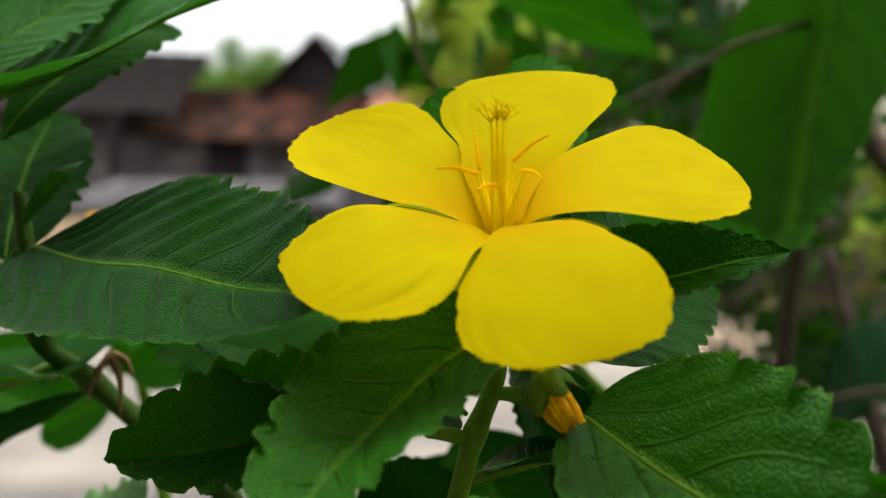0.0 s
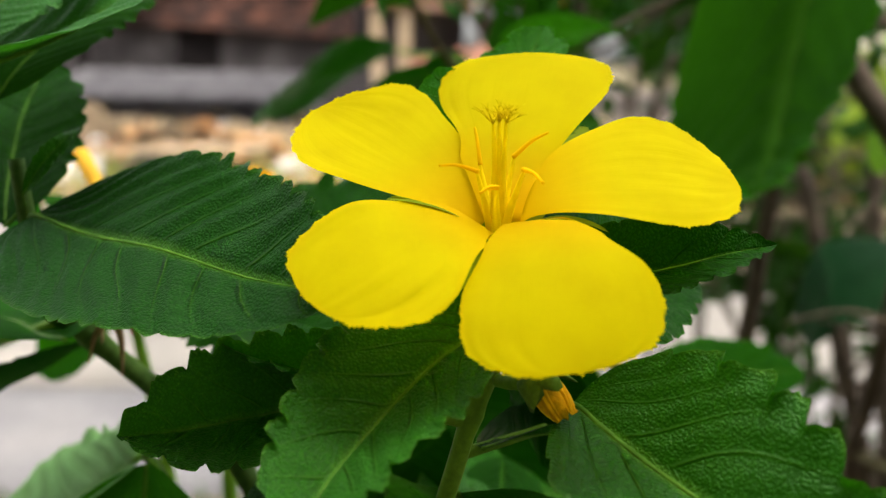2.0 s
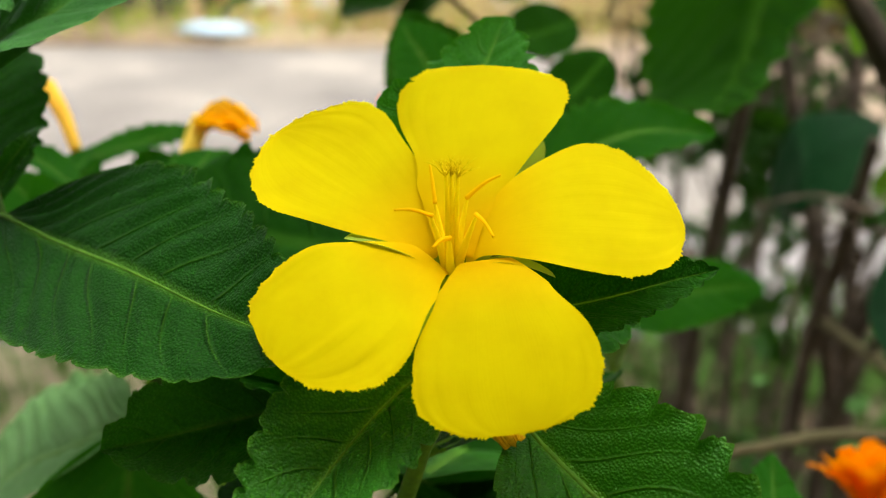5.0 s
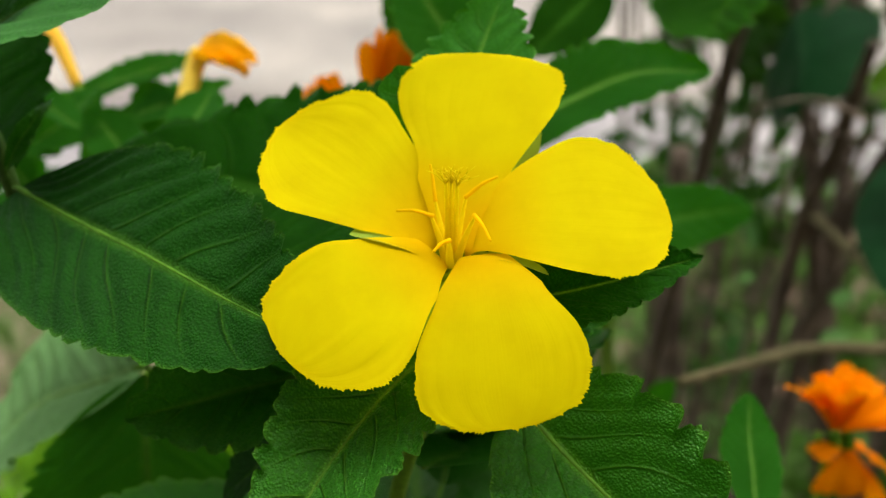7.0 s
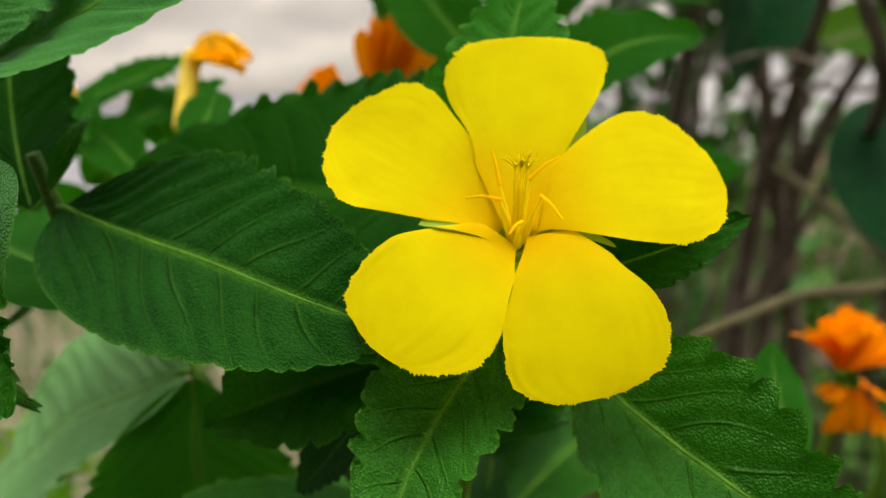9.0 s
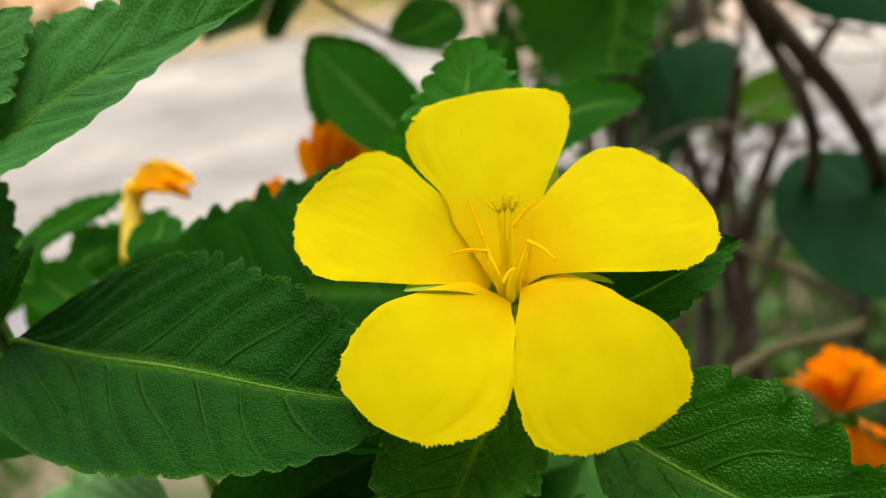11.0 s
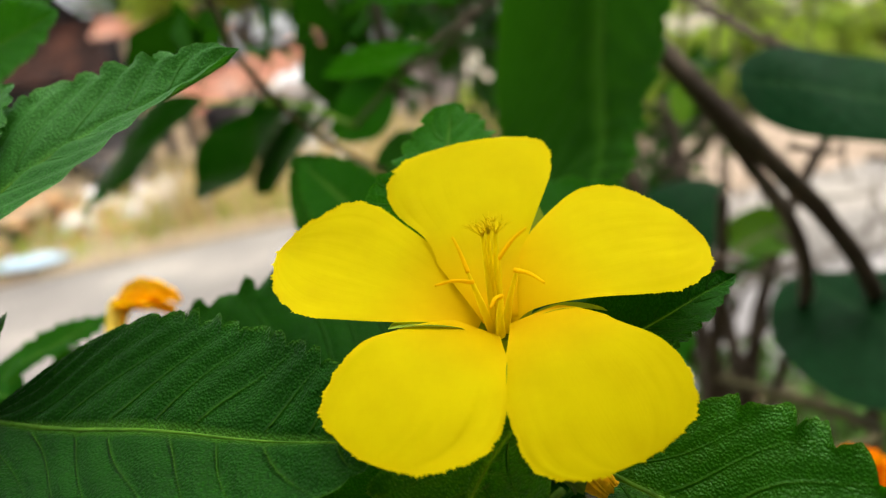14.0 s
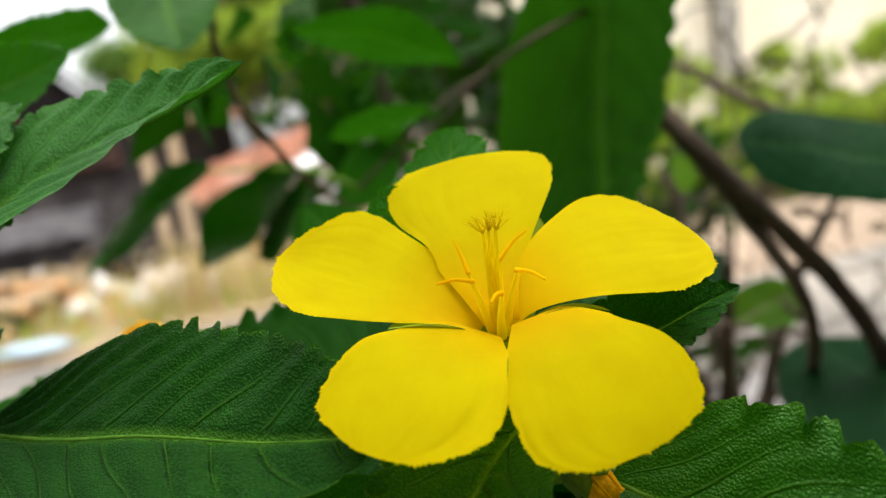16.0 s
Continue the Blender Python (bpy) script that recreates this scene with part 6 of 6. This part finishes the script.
part("stem", tube("stem", [(-0.045, 0.24, 0.7), (-0.08, 0.26, 0.9), (-0.1383, 0.4000, 0.9328)], 0.0025, 0.0011, 16, 8), STEM_GREEN, orange_a)
half_open = flower_head(orange_a, (-0.0059, 0.2500, 1.0584), (0.05, 0.0, 1.0), 0.009)
for k, (tip, roll) in enumerate((((-0.0064, 0.2480, 1.0849), 1.2), ((0.0006, 0.2520, 1.0865), 1.5), ((0.0051, 0.2500, 1.0836), 1.7), ((0.0099, 0.2540, 1.0772), 1.9))):
    torn_petal(half_open, (-0.0050, 0.2500, 1.0604), tip, roll, 0.05, 0.25, 60 + k)
side_bloom = flower_head(orange_a, (-0.0168, 0.2500, 1.0597), (-0.6, 0.0, 0.8), 0.007)
for k, (tip, roll) in enumerate((((-0.0270, 0.2480, 1.0694), 0.9), ((-0.0213, 0.2500, 1.0728), 1.3), ((-0.0166, 0.2520, 1.0694), 1.6))):
    torn_petal(side_bloom, (-0.0172, 0.2500, 1.0610), tip, roll, 0.08, 0.32, 70 + k)
leaf(orange_a, (-0.0912, 0.2450, 1.0653), (-0.0574, 0.2680, 1.0720), 0.400, 0.03, 0.02, 0.13, 0.7, 0.8, 0.1, 0.05, LEAF_SOFT, 12, 0.2, 8, 1.2, 50, fine=0.8)
leaf(orange_a, (-0.0818, 0.2450, 1.0594), (-0.0478, 0.2620, 1.0664), 0.432, 0.03, -0.02, 0.15, 0.7, 0.8, 0.1, 0.05, LEAF_SOFT, 12, 0.2, 8, 1.2, 51, fine=0.8)
leaf(orange_a, (-0.0769, 0.2150, 1.0710), (-0.0928, 0.2217, 1.0797), 0.0000, 0.0000, 0.0000, 0.3000, 0.7000, 0.7000, 0.1500, 0.1000, LEAF_SOFT, 12, 0.14, 7, 1.0, 52, fine=0.7)
leaf(orange_a, (-0.0840, 0.2206, 1.0695), (-0.0760, 0.2298, 1.0761), 0.0000, 0.0000, 0.0000, 0.3500, 0.7000, 0.7000, 0.1500, 0.1000, LEAF_SOFT, 12, 0.14, 7, 1.0, 53, fine=0.7)
leaf(orange_a, (-0.0928, 0.2100, 1.0701), (-0.0988, 0.2181, 1.0827), 0.0000, 0.0000, 0.0000, 0.3000, 0.7000, 0.7000, 0.1500, 0.1000, LEAF_SOFT, 12, 0.14, 7, 1.0, 54, fine=0.7)
leaf(orange_a, (-0.0505, 0.2019, 1.0723), (-0.0460, 0.2226, 1.0780), 0.0000, 0.0000, 0.0000, 0.3000, 0.7000, 0.7000, 0.1500, 0.1000, LEAF_SOFT, 12, 0.14, 7, 1.0, 55, fine=0.7)
leaf(orange_a, (-0.0983, 0.2380, 1.0575), (-0.0797, 0.2431, 1.0686), 1.1500, 0.0000, 0.0000, 0.3200, 0.7000, 0.7000, 0.1500, 0.1000, LEAF_SOFT, 12, 0.14, 7, 1.0, 56, fine=0.7)
leaf(orange_a, (-0.0699, 0.2325, 1.0524), (-0.0844, 0.2462, 1.0634), -0.4500, 0.0000, 0.0000, 0.3400, 0.7000, 0.7000, 0.1500, 0.1000, LEAF_SOFT, 12, 0.14, 7, 1.0, 57, fine=0.7)
leaf(orange_a, (-0.0627, 0.2442, 1.0534), (-0.0718, 0.2567, 1.0688), -0.3000, 0.0000, 0.0000, 0.3300, 0.7000, 0.7000, 0.1500, 0.1000, LEAF_SOFT, 12, 0.14, 7, 1.0, 58, fine=0.7)
leaf(orange_a, (-0.0926, 0.2405, 1.0528), (-0.1083, 0.2482, 1.0633), -0.6500, 0.0000, 0.0000, 0.3400, 0.7000, 0.7000, 0.1500, 0.1000, LEAF_SOFT, 12, 0.14, 7, 1.0, 59, fine=0.7)
leaf(orange_a, (-0.1025, 0.2409, 1.0425), (-0.1131, 0.2475, 1.0519), -0.5000, 0.0000, 0.0000, 0.4000, 0.7000, 0.7000, 0.1500, 0.1000, LEAF_SOFT, 12, 0.14, 7, 1.0, 60, fine=0.7)
leaf(orange_a, (-0.0888, 0.2440, 1.0457), (-0.0763, 0.2529, 1.0561), 0.9500, 0.0000, 0.0000, 0.3600, 0.7000, 0.7000, 0.1500, 0.1000, LEAF_SOFT, 12, 0.14, 7, 1.0, 61, fine=0.7)
orange_b = thing("orange_flower_plant", (0.14, 0.24, 0.0), "leafy plant with two bright orange flowers", "flower plant", "orange flower plants")
part("stem", tube("stem", [(0.14, 0.24, -0.02), (0.14, 0.23, 0.5), (0.128, 0.205, 0.92), (0.1198, 0.2020, 0.9820)], 0.004, 0.0011, 24, 8), STEM_GREEN, orange_b)
part("stem", tube("stem", [(0.14, 0.23, 0.8), (0.150, 0.205, 0.93), (0.1232, 0.1980, 0.9829)], 0.0025, 0.0011, 16, 8), STEM_GREEN, orange_b)
def side_flower(parent, c, tips, wide, seed):
    """A flower seen from its side: a green cup and broad torn petals fanned out of it."""
    c = np.array(c)
    head = flower_head(parent, c, np.mean(np.array(tips), axis=0) - c, 0.010)
    for k, tip in enumerate(tips):
        torn_petal(head, c + (np.array(tip) - c) * 0.08, np.array(tip), 0.25 * (-1) ** k, 0.12, wide, seed + k)


side_flower(orange_b, (0.1233, 0.2000, 0.9838), ((0.1081, 0.2000, 0.9991), (0.1168, 0.2070, 0.9978), (0.1181, 0.1960, 1.0070), (0.1292, 0.2040, 1.0038), (0.1360, 0.2000, 0.9994), (0.1377, 0.1960, 0.9916), (0.1116, 0.1900, 1.0077)), 0.34, 60)
side_flower(orange_b, (0.1266, 0.1980, 0.9813), ((0.1168, 0.1960, 0.9777), (0.1252, 0.1940, 0.9648), (0.1369, 0.2020, 0.9598), (0.1402, 0.1980, 0.9709)), 0.50, 80)

leaf(orange_b, (0.0734, 0.1353, 1.0157), (0.0779, 0.1633, 1.0287), 0.2347, -0.0410, 0.0115, 0.2276, 0.8344, 0.7563, 0.0622, -0.0507, LEAF_SOFT, 12, 0.08, 8, 1.0, 55, fine=0.7)

# ---- thicket of thin stems and leaves behind ----
rr = random.Random(12)
thicket = thing("thicket", (0.6, 0.95, 0.0), "dense thicket of thin brown stems with small dark leaves", "thicket")
for k in range(36):
    y = rr.uniform(0.7, 1.4)
    x = y * (rr.uniform(0.27, 1.0) if k < 16 else rr.uniform(0.27, 0.54))
    h = rr.uniform(0.6, 0.92) if x / y > 0.54 else rr.uniform(0.95, 1.3)
    lean = rr.uniform(-0.18, 0.18)
    part("stem", tube("stem", [(x, y, -0.02), (x + lean * 0.3, y + rr.uniform(-0.05, 0.05), h * 0.4), (x + lean * 0.6 + rr.uniform(-0.05, 0.05), y, h * 0.75), (x + lean, y, h)], rr.uniform(0.0025, 0.007), 0.0016, 10, 5, 0.2), BARK, thicket)
for k in range(34):
    y = rr.uniform(0.65, 1.2)
    x, z = y * rr.uniform(0.02, 0.30), 1.1 + y * rr.uniform(0.02, 0.30)
    d = np.array([rr.uniform(-0.14, 0.14), rr.uniform(-0.05, 0.05), rr.uniform(-0.12, 0.12)])
    part("twig", tube("twig", [(x, y, z), tuple(np.array([x, y, z]) + d * 0.5 + [0, 0, rr.uniform(-0.02, 0.02)]), tuple(np.array([x, y, z]) + d)], rr.uniform(0.0015, 0.004), 0.001, 10, 5, 0.2), BARK, thicket)
for k in range(32):
    y = rr.uniform(0.55, 1.0)
    x, z = y * rr.uniform(0.24, 0.62), 1.08 + y * rr.uniform(-0.16, 0.16)
    d = np.array([rr.uniform(-0.16, 0.16), rr.uniform(-0.05, 0.05), rr.uniform(-0.10, 0.14)])
    part("twig", tube("twig", [(x, y, z), tuple(np.array([x, y, z]) + d * 0.5 + [0, 0, rr.uniform(-0.02, 0.02)]), tuple(np.array([x, y, z]) + d)], rr.uniform(0.0012, 0.003), 0.0008, 10, 5, 0.2), BARK, thicket)
cs = []
for k in range(12):
    y = rr.uniform(0.8, 1.3)
    cs.append(((y * rr.uniform(0.30, 0.48), y, rr.uniform(0.72, 1.12)), rr.uniform(0.03, 0.08)))
for k in range(40):
    y = rr.uniform(0.6, 1.4)
    cs.append(((y * rr.uniform(0.12, 0.33), y, 1.1 + y * rr.uniform(0.0, 0.32)), rr.uniform(0.04, 0.11)))
for k in range(7):
    y = rr.uniform(0.8, 1.5)
    cs.append(((y * rr.uniform(0.27, 0.56), y, rr.uniform(0.35, 1.1)), rr.uniform(0.04, 0.10)))
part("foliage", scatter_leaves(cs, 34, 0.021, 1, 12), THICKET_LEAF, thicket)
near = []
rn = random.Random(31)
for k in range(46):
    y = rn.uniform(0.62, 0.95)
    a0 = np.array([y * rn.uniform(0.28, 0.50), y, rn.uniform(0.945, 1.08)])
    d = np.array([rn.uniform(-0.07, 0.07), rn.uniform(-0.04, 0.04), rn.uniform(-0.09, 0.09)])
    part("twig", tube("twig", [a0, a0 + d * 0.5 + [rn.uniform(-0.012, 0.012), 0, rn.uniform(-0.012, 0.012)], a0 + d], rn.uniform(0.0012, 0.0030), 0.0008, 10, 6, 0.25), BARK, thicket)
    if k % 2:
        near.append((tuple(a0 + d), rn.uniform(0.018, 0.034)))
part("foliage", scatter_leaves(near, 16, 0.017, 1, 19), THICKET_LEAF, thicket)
far_orange = ((0.095, 0.917, 1.203), (0.284, 0.972, 1.185), (0.134, 0.904, 1.175))
for k, c in enumerate(far_orange):
    orange_flower(thicket, c, (0, -1, 0.4), 0.009, 40 + k, 7)

# ---- low weed beside the plant ----
weed = thing("weed_clump", (-0.22, 0.42, 0.0), "bright lime green weed with small leaves and yellow buds", "weed")
cs = []
for k in range(16):
    e = (-0.20 + rr.uniform(-0.10, 0.14), 0.42 + rr.uniform(-0.08, 0.08), rr.uniform(0.55, 0.76))
    part("stem", tube("stem", [(-0.22 + rr.uniform(-0.02, 0.02), 0.42, -0.02), ((e[0] - 0.22) / 2, (e[1] + 0.42) / 2, e[2] * 0.5), e], 0.003, 0.001, 10, 5), STEM_GREEN, weed)
    cs.append((e, rr.uniform(0.02, 0.045)))
part("foliage", scatter_leaves(cs, 85, 0.013, 1, 77), LEAF_LIME, weed)
orange_flower(weed, (-0.145, 0.40, 0.745), (0.1, -0.6, 0.8), 0.0055, 71, 5, 1.6, 0.5, PETAL)
